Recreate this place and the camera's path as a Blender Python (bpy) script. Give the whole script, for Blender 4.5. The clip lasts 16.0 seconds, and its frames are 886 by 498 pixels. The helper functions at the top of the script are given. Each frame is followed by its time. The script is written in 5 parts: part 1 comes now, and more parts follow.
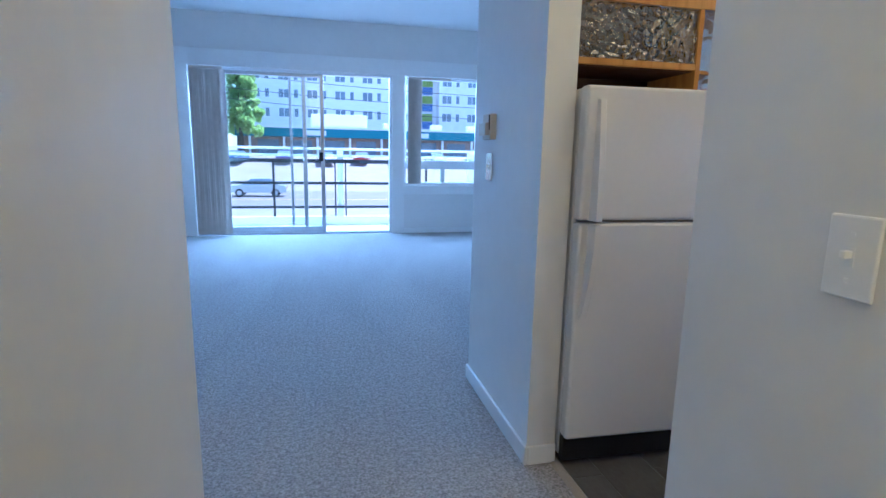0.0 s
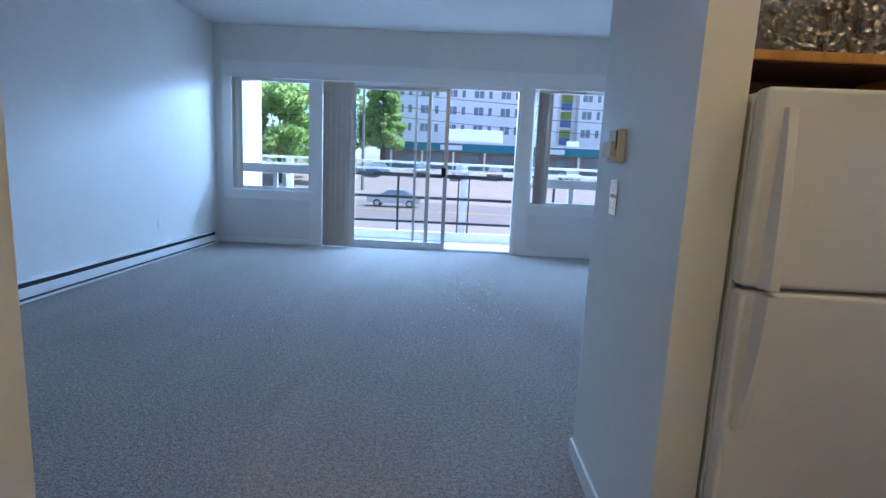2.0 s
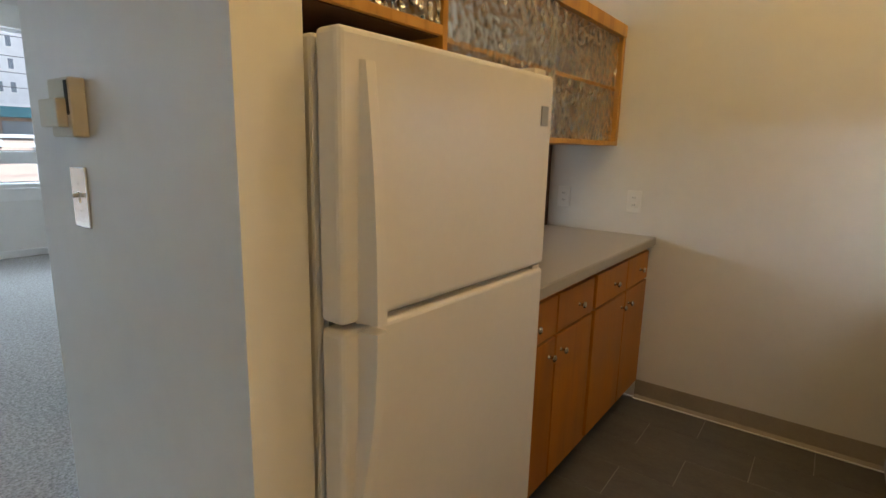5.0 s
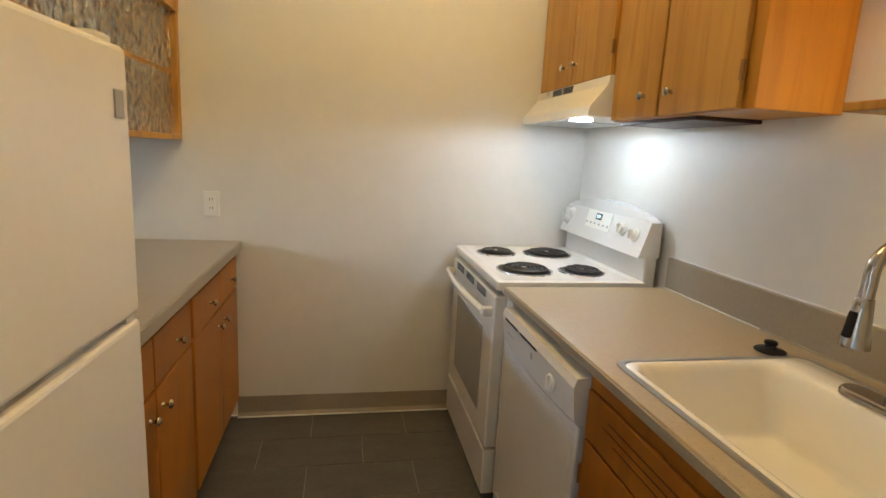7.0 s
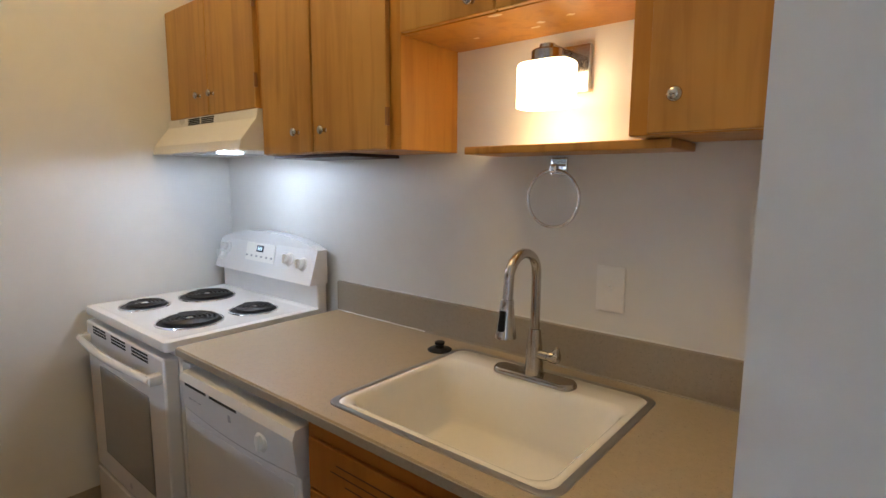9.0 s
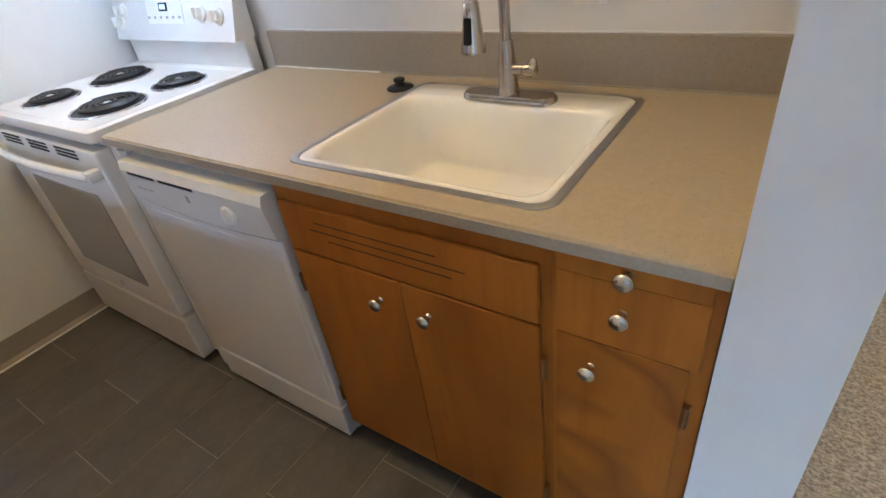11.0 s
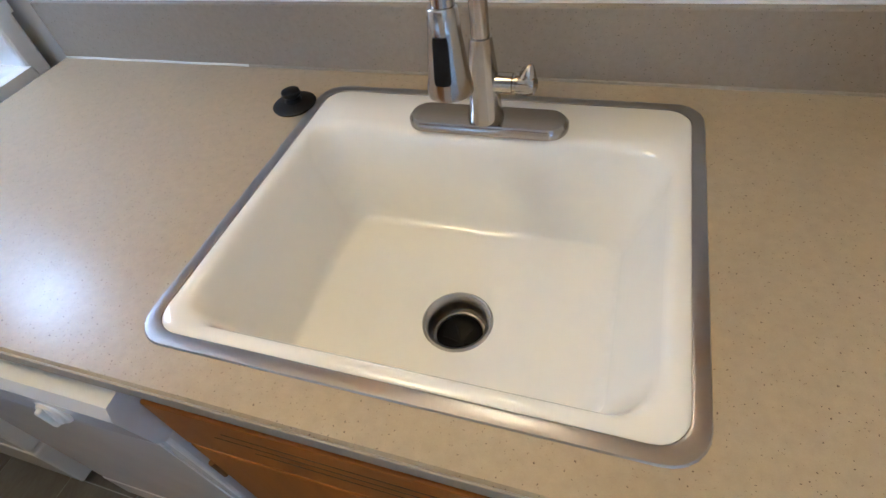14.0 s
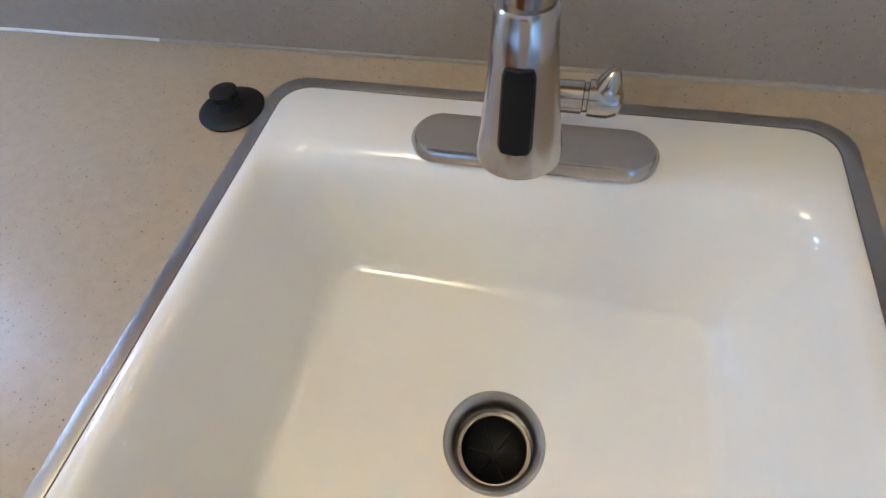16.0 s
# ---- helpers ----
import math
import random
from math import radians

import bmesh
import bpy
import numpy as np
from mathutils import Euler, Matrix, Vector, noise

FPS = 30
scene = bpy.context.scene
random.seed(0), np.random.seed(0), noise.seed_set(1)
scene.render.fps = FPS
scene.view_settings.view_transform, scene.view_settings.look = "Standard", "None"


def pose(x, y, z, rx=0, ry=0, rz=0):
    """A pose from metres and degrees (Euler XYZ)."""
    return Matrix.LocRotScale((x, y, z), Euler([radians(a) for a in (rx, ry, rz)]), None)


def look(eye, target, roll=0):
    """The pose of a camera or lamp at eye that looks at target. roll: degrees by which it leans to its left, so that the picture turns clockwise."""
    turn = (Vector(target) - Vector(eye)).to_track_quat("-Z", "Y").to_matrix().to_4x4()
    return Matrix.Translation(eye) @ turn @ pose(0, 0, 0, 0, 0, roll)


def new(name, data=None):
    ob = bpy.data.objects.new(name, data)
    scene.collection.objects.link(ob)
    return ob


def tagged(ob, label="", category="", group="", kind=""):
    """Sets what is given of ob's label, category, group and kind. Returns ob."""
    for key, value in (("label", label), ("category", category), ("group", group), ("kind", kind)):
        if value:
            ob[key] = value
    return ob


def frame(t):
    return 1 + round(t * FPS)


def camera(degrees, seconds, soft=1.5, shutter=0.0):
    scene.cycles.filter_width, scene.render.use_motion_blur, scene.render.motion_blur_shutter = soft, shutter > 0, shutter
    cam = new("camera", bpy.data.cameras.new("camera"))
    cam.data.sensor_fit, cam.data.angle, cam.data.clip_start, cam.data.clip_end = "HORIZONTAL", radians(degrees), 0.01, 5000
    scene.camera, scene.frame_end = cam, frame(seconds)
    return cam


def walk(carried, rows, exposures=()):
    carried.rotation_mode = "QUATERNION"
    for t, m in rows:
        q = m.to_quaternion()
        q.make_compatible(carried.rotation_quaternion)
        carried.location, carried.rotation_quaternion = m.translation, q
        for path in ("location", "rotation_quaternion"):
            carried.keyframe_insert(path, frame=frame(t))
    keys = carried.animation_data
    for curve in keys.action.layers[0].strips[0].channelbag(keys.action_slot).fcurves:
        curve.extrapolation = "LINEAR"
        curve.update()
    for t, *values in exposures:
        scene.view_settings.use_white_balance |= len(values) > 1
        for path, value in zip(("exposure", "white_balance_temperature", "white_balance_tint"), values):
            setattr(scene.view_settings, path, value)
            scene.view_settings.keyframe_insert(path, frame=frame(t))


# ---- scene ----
cam = camera(80.8, 16.0)
PATH = [
    (0, (0.6, 0.671, 1.275), (1.056, 2.586, 0.922), 1.1),
    (0.5, (0.623, 0.747, 1.303), (0.858, 2.703, 0.963), 1.9),
    (1, (0.681, 0.852, 1.31), (0.768, 2.823, 0.977), 2.8),
    (1.5, (0.737, 0.984, 1.297), (0.729, 2.957, 0.974), 2.8),
    (2, (0.808, 1.141, 1.312), (0.776, 3.116, 0.999), 2.6),
    (2.5, (0.856, 1.275, 1.324), (0.927, 3.253, 1.034), 2.4),
    (3, (0.875, 1.389, 1.33), (1.202, 3.344, 1.069), 2.3),
    (3.5, (0.875, 1.536, 1.341), (1.57, 3.394, 1.089), 1.8),
    (4, (0.879, 1.67, 1.356), (1.935, 3.348, 1.089), 1.6),
    (4.2, (0.891, 1.713, 1.359), (2.074, 3.299, 1.072), 1.4),
    (6.3, (1.122, 1.929, 1.345), (3.053, 2.206, 0.904), 3.0),
    (6.5, (1.141, 1.962, 1.352), (3.093, 2.061, 0.928), 3.1),
    (7, (1.193, 2.04, 1.381), (3.125, 1.667, 1.019), 3.0),
    (7.5, (1.236, 2.093, 1.414), (3.033, 1.276, 1.094), 2.2),
    (8, (1.258, 2.122, 1.431), (2.852, 0.945, 1.161), 1.6),
    (8.5, (1.271, 2.137, 1.439), (2.675, 0.732, 1.202), 1.0),
    (9, (1.292, 2.14, 1.445), (2.563, 0.619, 1.179), 0.3),
    (9.5, (1.314, 2.131, 1.435), (2.505, 0.576, 1.03), -1.4),
    (10, (1.329, 2.122, 1.415), (2.456, 0.602, 0.766), -3.8),
    (10.2, (1.337, 2.11, 1.397), (2.441, 0.624, 0.641), -4.8),
    (12.3, (1.492, 1.881, 1.31), (2.402, 0.845, -0.138), -14.5),
    (12.5, (1.519, 1.84, 1.323), (2.415, 0.82, -0.145), -14.9),
    (13, (1.59, 1.751, 1.354), (2.42, 0.689, -0.123), -13.6),
    (13.5, (1.681, 1.672, 1.365), (2.391, 0.528, -0.114), -11.9),
    (14, (1.774, 1.598, 1.381), (2.343, 0.373, -0.094), -10.5),
    (14.5, (1.84, 1.542, 1.377), (2.302, 0.248, -0.077), -8.8),
    (15, (1.867, 1.479, 1.347), (2.3, 0.221, -0.147), -8.8),
    (15.5, (1.904, 1.393, 1.317), (2.264, 0.261, -0.292), -8.1),
    (16, (1.932, 1.338, 1.299), (2.318, 0.267, -0.345), -8.3),
]
EXPOSURES = [(0, 1.30, 4100, 11), (1, 1.00, 4400, 11), (2, 0.80, 4750, 12), (3, 0.67, 5350, 12), (4, 0.82, 6050, 12), (6.3, 1.68, 6650, 8), (7, 1.70, 6450, 8), (8, 1.55, 6050, 10),
             (9, 1.37, 5750, 13), (10, 1.47, 5450, 13), (12.5, 2.70, 4900, 10), (13.2, 2.44, 4700, 10), (14, 2.03, 4550, 11), (16, 1.97, 4300, 12)]
walk(cam, [(t, look(eye, target, roll)) for t, eye, target, roll in PATH], EXPOSURES)

# ---- world, sun and lamps ----
world = bpy.data.worlds.new("sky")
scene.world = world
world.use_nodes = True
wn = world.node_tree.nodes
sky = wn.new("ShaderNodeTexSky")
sky.sky_type, sky.sun_disc = "NISHITA", False
sky.sun_elevation, sky.sun_rotation = radians(61), radians(68)
wn["Background"].inputs[1].default_value = 0.15
world.node_tree.links.new(sky.outputs[0], wn["Background"].inputs[0])
sun = new("sun", bpy.data.lights.new("sun", "SUN"))
sun.data.energy, sun.data.angle, sun.data.color = 5.0, radians(0.53), (1.0, 0.95, 0.88)
# a high sun over the street; an added, unseen slab keeps it out of the room
sun.matrix_world = look((0, 0, 0), (-0.5, -0.2, -1.0))
# stands in for the sky over the balcony
skylight = new("skylight", bpy.data.lights.new("skylight", "AREA"))
skylight.data.shape, skylight.data.size, skylight.data.size_y = "RECTANGLE", 4.6, 0.26
skylight.data.energy, skylight.data.color = 188.0, (0.62, 0.81, 1.0)
skylight.matrix_world = look((0.95, 10.68, 2.81), (0.95, 5.0, 2.0))

sconce_bulb = new("sconce_bulb", bpy.data.lights.new("sconce_bulb", "POINT"))
sconce_bulb.data.energy, sconce_bulb.data.color, sconce_bulb.data.shadow_soft_size = 0.25, (1.0, 0.62, 0.27), 0.03
sconce_bulb.location = (1.968, 0.925, 1.645)
hood_bulb = new("hood_bulb", bpy.data.lights.new("hood_bulb", "SPOT"))
hood_bulb.data.energy, hood_bulb.data.color, hood_bulb.data.shadow_soft_size = 4.0, (0.80, 0.91, 1.0), 0.10
hood_bulb.data.spot_size, hood_bulb.data.spot_blend = radians(180), 0.05
hood_bulb.matrix_world = look((3.238, 1.11, 1.534), (3.238, 1.11, 0.5))
ceiling_bulb = new("ceiling_bulb", bpy.data.lights.new("ceiling_bulb", "POINT"))
ceiling_bulb.data.energy, ceiling_bulb.data.color, ceiling_bulb.data.shadow_soft_size = 14.5, (1.0, 0.66, 0.245), 0.28
ceiling_bulb.location = (2.6, 1.75, 3.05)
hall_bulb = new("hall_bulb", bpy.data.lights.new("hall_bulb", "POINT"))
hall_bulb.data.energy, hall_bulb.data.color, hall_bulb.data.shadow_soft_size = 15.0, (1.0, 0.64, 0.23), 0.15
hall_bulb.location = (0.82, 0.15, 3.05)

# ---- helpers of this scene ----
def thing(name, at, label, category, group="", kind=""):
    ob = new(name)
    ob.location = at
    ob.empty_display_size = 0.05
    return tagged(ob, label, category, group, kind)


def origin(ob):
    p = Vector((0, 0, 0))
    while ob:
        p += ob.location
        ob = ob.parent
    return p


def mesh_of(name, bm, material, shift=None, smooth=False):
    me = bpy.data.meshes.new(name)
    if shift:
        bmesh.ops.translate(bm, vec=shift, verts=bm.verts)
    bmesh.ops.recalc_face_normals(bm, faces=bm.faces)
    bm.to_mesh(me)
    bm.free()
    me.materials.append(material)
    if smooth:
        for p in me.polygons:
            p.use_smooth = True
        me.set_sharp_from_angle(angle=radians(40))
    return me


def part(name, bm, material, parent, label="", smooth=False, kind=""):
    """One mesh, built in world places, as a part of a thing or of another part."""
    ob = new(name, mesh_of(name, bm, material, -origin(parent), smooth))
    ob.parent = parent
    return tagged(ob, label, kind=kind)


def solo(name, bm, material, label, category, at=(0, 0, 0), group="", kind="", smooth=False):
    """A thing that is one mesh."""
    ob = new(name, mesh_of(name, bm, material, -Vector(at), smooth))
    ob.location = at
    return tagged(ob, label, category, group, kind)


def box(x0, x1, y0, y1, z0, z1, bevel=0.0, seg=2, bm=None):
    own = bmesh.new()
    vs = [own.verts.new((x, y, z)) for x in (x0, x1) for y in (y0, y1) for z in (z0, z1)]
    for q in ((0, 1, 3, 2), (4, 6, 7, 5), (0, 4, 5, 1), (2, 3, 7, 6), (0, 2, 6, 4), (1, 5, 7, 3)):
        own.faces.new([vs[i] for i in q])
    if bevel:
        bmesh.ops.bevel(own, geom=own.edges[:], offset=bevel, segments=seg, affect="EDGES", profile=0.5)
    return join(bm, own)


def join(bm, own):
    if bm is None:
        return own
    me = bpy.data.meshes.new("tmp")
    own.to_mesh(me)
    own.free()
    bm.from_mesh(me)
    bpy.data.meshes.remove(me)
    return bm


def ring(c, r, axis, n, squash=1.0):
    a = Vector(axis).normalized()
    u = a.orthogonal().normalized()
    v = a.cross(u)
    return [Vector(c) + u * (r * math.cos(2 * math.pi * i / n)) + v * (r * squash * math.sin(2 * math.pi * i / n)) for i in range(n)]


def loft(loops, bm=None, cap=(True, True), closed=True):
    own = bmesh.new()
    rows = [[own.verts.new(p) for p in lp] for lp in loops]
    n = len(rows[0])
    for a, b in zip(rows, rows[1:]):
        for i in range(n if closed else n - 1):
            j = (i + 1) % n
            own.faces.new((a[i], a[j], b[j], b[i]))
    if cap[0]:
        own.faces.new(rows[0][::-1])
    if cap[1]:
        own.faces.new(rows[-1])
    return join(bm, own)


def lathe(c, axis, profile, n=24, bm=None, cap=(True, True)):
    """profile: pairs of radius and distance along the axis."""
    a = Vector(axis).normalized()
    return loft([ring(Vector(c) + a * d, max(r, 1e-4), a, n) for r, d in profile], bm, cap)


def tube(points, r, n=12, bm=None):
    pts = [Vector(p) for p in points]
    loops, u = [], None
    for i, p in enumerate(pts):
        d = (pts[min(i + 1, len(pts) - 1)] - pts[max(i - 1, 0)]).normalized()
        u = d.orthogonal().normalized() if u is None else (u - d * u.dot(d)).normalized()
        v = d.cross(u)
        rr = r[i] if isinstance(r, (list, tuple)) else r
        loops.append([p + u * (rr * math.cos(2 * math.pi * k / n)) + v * (rr * math.sin(2 * math.pi * k / n)) for k in range(n)])
    return loft(loops, bm)


def rrect(x0, x1, y0, y1, z, r, n=6):
    pts = []
    for cx, cy, a0 in ((x1 - r, y1 - r, 0), (x0 + r, y1 - r, 90), (x0 + r, y0 + r, 180), (x1 - r, y0 + r, 270)):
        for i in range(n + 1):
            a = radians(a0 + 90 * i / n)
            pts.append(Vector((cx + r * math.cos(a), cy + r * math.sin(a), z)))
    return pts


def prism(outline, axis, a0, a1, bevel=0.0):
    """An outline of pairs, drawn out along an axis."""
    def at(p, a):
        return {"x": (a, p[0], p[1]), "y": (p[0], a, p[1]), "z": (p[0], p[1], a)}[axis]
    bm = loft([[Vector(at(p, a0)) for p in outline], [Vector(at(p, a1)) for p in outline]])
    if bevel:
        bmesh.ops.bevel(bm, geom=bm.edges[:], offset=bevel, segments=2, affect="EDGES")
    return bm


# ---- materials ----
def mat(name, color, rough=0.5, metal=0.0, vary=0.12, scale=6.0, stretch=(1, 1, 1), bump=0.0, bump_scale=80.0, bump_dist=0.002,
        second=None, spots=None, random_shift=0.0, coat=0.0, spec=0.5, rough_vary=0.08):
    """A surface with a colour that varies at two scales, worn gloss and fine relief."""
    m = bpy.data.materials.new(name)
    m.use_nodes = True
    nt = m.node_tree
    b = nt.nodes["Principled BSDF"]
    tc = nt.nodes.new("ShaderNodeTexCoord")
    mp = nt.nodes.new("ShaderNodeMapping")
    mp.inputs["Scale"].default_value = stretch
    nt.links.new(tc.outputs["Object"], mp.inputs[0])
    if random_shift:
        info = nt.nodes.new("ShaderNodeObjectInfo")
        add = nt.nodes.new("ShaderNodeVectorMath")
        add.operation = "SCALE"
        add.inputs[0].default_value = (random_shift, random_shift * 0.7, random_shift * 1.3)
        nt.links.new(info.outputs["Random"], add.inputs["Scale"])
        nt.links.new(add.outputs[0], mp.inputs["Location"])
    big, fine = nt.nodes.new("ShaderNodeTexNoise"), nt.nodes.new("ShaderNodeTexNoise")
    big.inputs["Scale"].default_value, big.inputs["Detail"].default_value = scale, 5
    fine.inputs["Scale"].default_value, fine.inputs["Detail"].default_value = scale * 9, 4
    for n in (big, fine):
        nt.links.new(mp.outputs[0], n.inputs["Vector"])
    mixf = nt.nodes.new("ShaderNodeMath")
    mixf.operation = "MULTIPLY_ADD"
    mixf.inputs[1].default_value, mixf.inputs[2].default_value = 0.4, 0.0
    nt.links.new(fine.outputs[0], mixf.inputs[0])
    addf = nt.nodes.new("ShaderNodeMath")
    addf.operation = "MULTIPLY_ADD"
    addf.inputs[1].default_value = 0.6
    nt.links.new(big.outputs[0], addf.inputs[0])
    nt.links.new(mixf.outputs[0], addf.inputs[2])
    ramp = nt.nodes.new("ShaderNodeValToRGB")
    lo = second or [c * (1 - vary) for c in color]
    hi = [min(1, c * (1 + vary)) for c in color]
    ramp.color_ramp.elements[0].position, ramp.color_ramp.elements[0].color = 0.33, (*lo, 1)
    ramp.color_ramp.elements[1].position, ramp.color_ramp.elements[1].color = 0.67, (*hi, 1)
    nt.links.new(addf.outputs[0], ramp.inputs[0])
    out = ramp.outputs[0]
    if spots:
        col, size, amount = spots
        v = nt.nodes.new("ShaderNodeTexNoise")
        v.inputs["Scale"].default_value, v.inputs["Detail"].default_value = size, 2
        nt.links.new(tc.outputs["Object"], v.inputs["Vector"])
        r2 = nt.nodes.new("ShaderNodeValToRGB")
        r2.color_ramp.elements[0].position, r2.color_ramp.elements[1].position = amount, amount + 0.04
        mx = nt.nodes.new("ShaderNodeMix")
        mx.data_type = "RGBA"
        nt.links.new(v.outputs[0], r2.inputs[0])
        nt.links.new(r2.outputs[0], mx.inputs[0])
        nt.links.new(out, mx.inputs[6])
        mx.inputs[7].default_value = (*col, 1)
        out = mx.outputs[2]
    nt.links.new(out, b.inputs["Base Color"])
    rr = nt.nodes.new("ShaderNodeMapRange")
    rr.inputs[3].default_value, rr.inputs[4].default_value = max(0.02, rough - rough_vary), min(1, rough + rough_vary)
    nt.links.new(big.outputs[0], rr.inputs[0])
    nt.links.new(rr.outputs[0], b.inputs["Roughness"])
    b.inputs["Metallic"].default_value = metal
    b.inputs["Specular IOR Level"].default_value = spec
    b.inputs["Coat Weight"].default_value = coat
    b.inputs["Coat Roughness"].default_value = 0.15
    if bump:
        n = nt.nodes.new("ShaderNodeTexNoise")
        n.inputs["Scale"].default_value, n.inputs["Detail"].default_value = bump_scale, 4
        nt.links.new((mp if stretch != (1, 1, 1) else tc).outputs[0 if stretch != (1, 1, 1) else 3], n.inputs["Vector"])
        bp = nt.nodes.new("ShaderNodeBump")
        bp.inputs["Strength"].default_value, bp.inputs["Distance"].default_value = bump, bump_dist
        nt.links.new(n.outputs[0], bp.inputs["Height"])
        nt.links.new(bp.outputs[0], b.inputs["Normal"])
    return m


def wood(name, dark, light, rough=0.42, grain=(7, 7, 0.55), figure=0.55, streak=0.35, stain=None):
    """Varnished veneer: broad cloudy figure, long streaks along z, fine pores, and a stain ring where one is named."""
    m = bpy.data.materials.new(name)
    m.use_nodes = True
    nt = m.node_tree
    b = nt.nodes["Principled BSDF"]
    tc, info, shift = nt.nodes.new("ShaderNodeTexCoord"), nt.nodes.new("ShaderNodeObjectInfo"), nt.nodes.new("ShaderNodeVectorMath")
    shift.operation = "MULTIPLY_ADD"
    shift.inputs[1].default_value = (7.0, 5.0, 9.0)
    nt.links.new(info.outputs["Random"], shift.inputs[0])
    nt.links.new(tc.outputs["Object"], shift.inputs[2])

    def texture(scale, stretch, detail, distort=0.0):
        mp, n = nt.nodes.new("ShaderNodeMapping"), nt.nodes.new("ShaderNodeTexNoise")
        mp.inputs["Scale"].default_value = stretch
        n.inputs["Scale"].default_value, n.inputs["Detail"].default_value, n.inputs["Distortion"].default_value = scale, detail, distort
        nt.links.new(shift.outputs[0], mp.inputs[0])
        nt.links.new(mp.outputs[0], n.inputs["Vector"])
        return n.outputs[0]

    def spread(value, a, z, lo, hi):
        r = nt.nodes.new("ShaderNodeMapRange")
        r.inputs[1].default_value, r.inputs[2].default_value, r.inputs[3].default_value, r.inputs[4].default_value = a, z, lo, hi
        nt.links.new(value, r.inputs[0])
        return r.outputs[0]

    def mixed(how, fac, one, two):
        mx = nt.nodes.new("ShaderNodeMix")
        mx.data_type, mx.blend_type = "RGBA", how
        for k, v in ((0, fac), (6, one), (7, two)):
            if isinstance(v, (int, float)):
                mx.inputs[k].default_value = v
            elif isinstance(v, tuple):
                mx.inputs[k].default_value = (*v, 1)
            else:
                nt.links.new(v, mx.inputs[k])
        return mx.outputs[2]
    cloud, lines, pores = texture(3.2, (1.0, 1.0, 0.45), 4, 1.2), texture(2.6, grain, 5, 0.5), texture(60, (1, 1, 0.06), 2)
    colour = mixed("MIX", spread(cloud, 0.5 - figure * 0.4, 0.5 + figure * 0.4, 0, 1), dark, light)
    deep = tuple(c * k for c, k in zip(dark, (0.62, 0.52, 0.45)))
    colour = mixed("MIX", spread(lines, 0.50, 0.64, 0, streak), colour, deep)
    colour = mixed("MIX", spread(pores, 0.56, 0.75, 0, 0.22), colour, deep)
    if stain:
        n = texture(2.1, (1, 1, 0.7), 3, 0.8)
        band = spread(n, 0.47, 0.50, 0, 1)
        off = nt.nodes.new("ShaderNodeMath")
        off.operation = "MULTIPLY"
        nt.links.new(band, off.inputs[0])
        nt.links.new(spread(n, 0.50, 0.535, 1, 0), off.inputs[1])
        colour = mixed("MIX", spread(off.outputs[0], 0, 1, 0, 0.6), colour, stain)
    nt.links.new(colour, b.inputs["Base Color"])
    nt.links.new(spread(cloud, 0.3, 0.7, rough - 0.07, rough + 0.09), b.inputs["Roughness"])
    b.inputs["Specular IOR Level"].default_value = 0.38
    bp = nt.nodes.new("ShaderNodeBump")
    bp.inputs["Strength"].default_value, bp.inputs["Distance"].default_value = 0.10, 0.001
    nt.links.new(pores, bp.inputs["Height"])
    nt.links.new(bp.outputs[0], b.inputs["Normal"])
    return m


def carpet(name, dark, light):
    """Cut pile: tufts about a centimetre across, with long tracks brushed into the pile."""
    m = bpy.data.materials.new(name)
    m.use_nodes = True
    nt = m.node_tree
    b = nt.nodes["Principled BSDF"]
    tc = nt.nodes.new("ShaderNodeTexCoord")

    def texture(scale, detail, stretch=(1, 1, 1), turn=0.0, distort=0.0):
        mp, n = nt.nodes.new("ShaderNodeMapping"), nt.nodes.new("ShaderNodeTexNoise")
        mp.inputs["Scale"].default_value, mp.inputs["Rotation"].default_value = stretch, (0, 0, turn)
        n.inputs["Scale"].default_value, n.inputs["Detail"].default_value, n.inputs["Distortion"].default_value = scale, detail, distort
        nt.links.new(tc.outputs["Object"], mp.inputs[0])
        nt.links.new(mp.outputs[0], n.inputs["Vector"])
        return n.outputs[0]

    def summed(a, k, c):
        q = nt.nodes.new("ShaderNodeMath")
        q.operation = "MULTIPLY_ADD"
        q.inputs[1].default_value = k
        nt.links.new(a, q.inputs[0])
        if isinstance(c, float):
            q.inputs[2].default_value = c
        else:
            nt.links.new(c, q.inputs[2])
        return q.outputs[0]
    tuft, clump, track = texture(95, 3, distort=0.4), texture(42, 3), texture(1.1, 4, (1.6, 0.5, 1), 0.25, 0.8)
    value = summed(track, 0.12, summed(clump, 0.40, summed(tuft, 0.75, -0.135)))
    ramp = nt.nodes.new("ShaderNodeValToRGB")
    ramp.color_ramp.elements[0].position, ramp.color_ramp.elements[0].color = 0.36, (*dark, 1)
    ramp.color_ramp.elements[1].position, ramp.color_ramp.elements[1].color = 0.66, (*light, 1)
    nt.links.new(value, ramp.inputs[0])
    nt.links.new(ramp.outputs[0], b.inputs["Base Color"])
    b.inputs["Roughness"].default_value, b.inputs["Specular IOR Level"].default_value = 0.95, 0.1
    bp = nt.nodes.new("ShaderNodeBump")
    bp.inputs["Strength"].default_value, bp.inputs["Distance"].default_value = 1.0, 0.010
    nt.links.new(tuft, bp.inputs["Height"])
    nt.links.new(bp.outputs[0], b.inputs["Normal"])
    return m


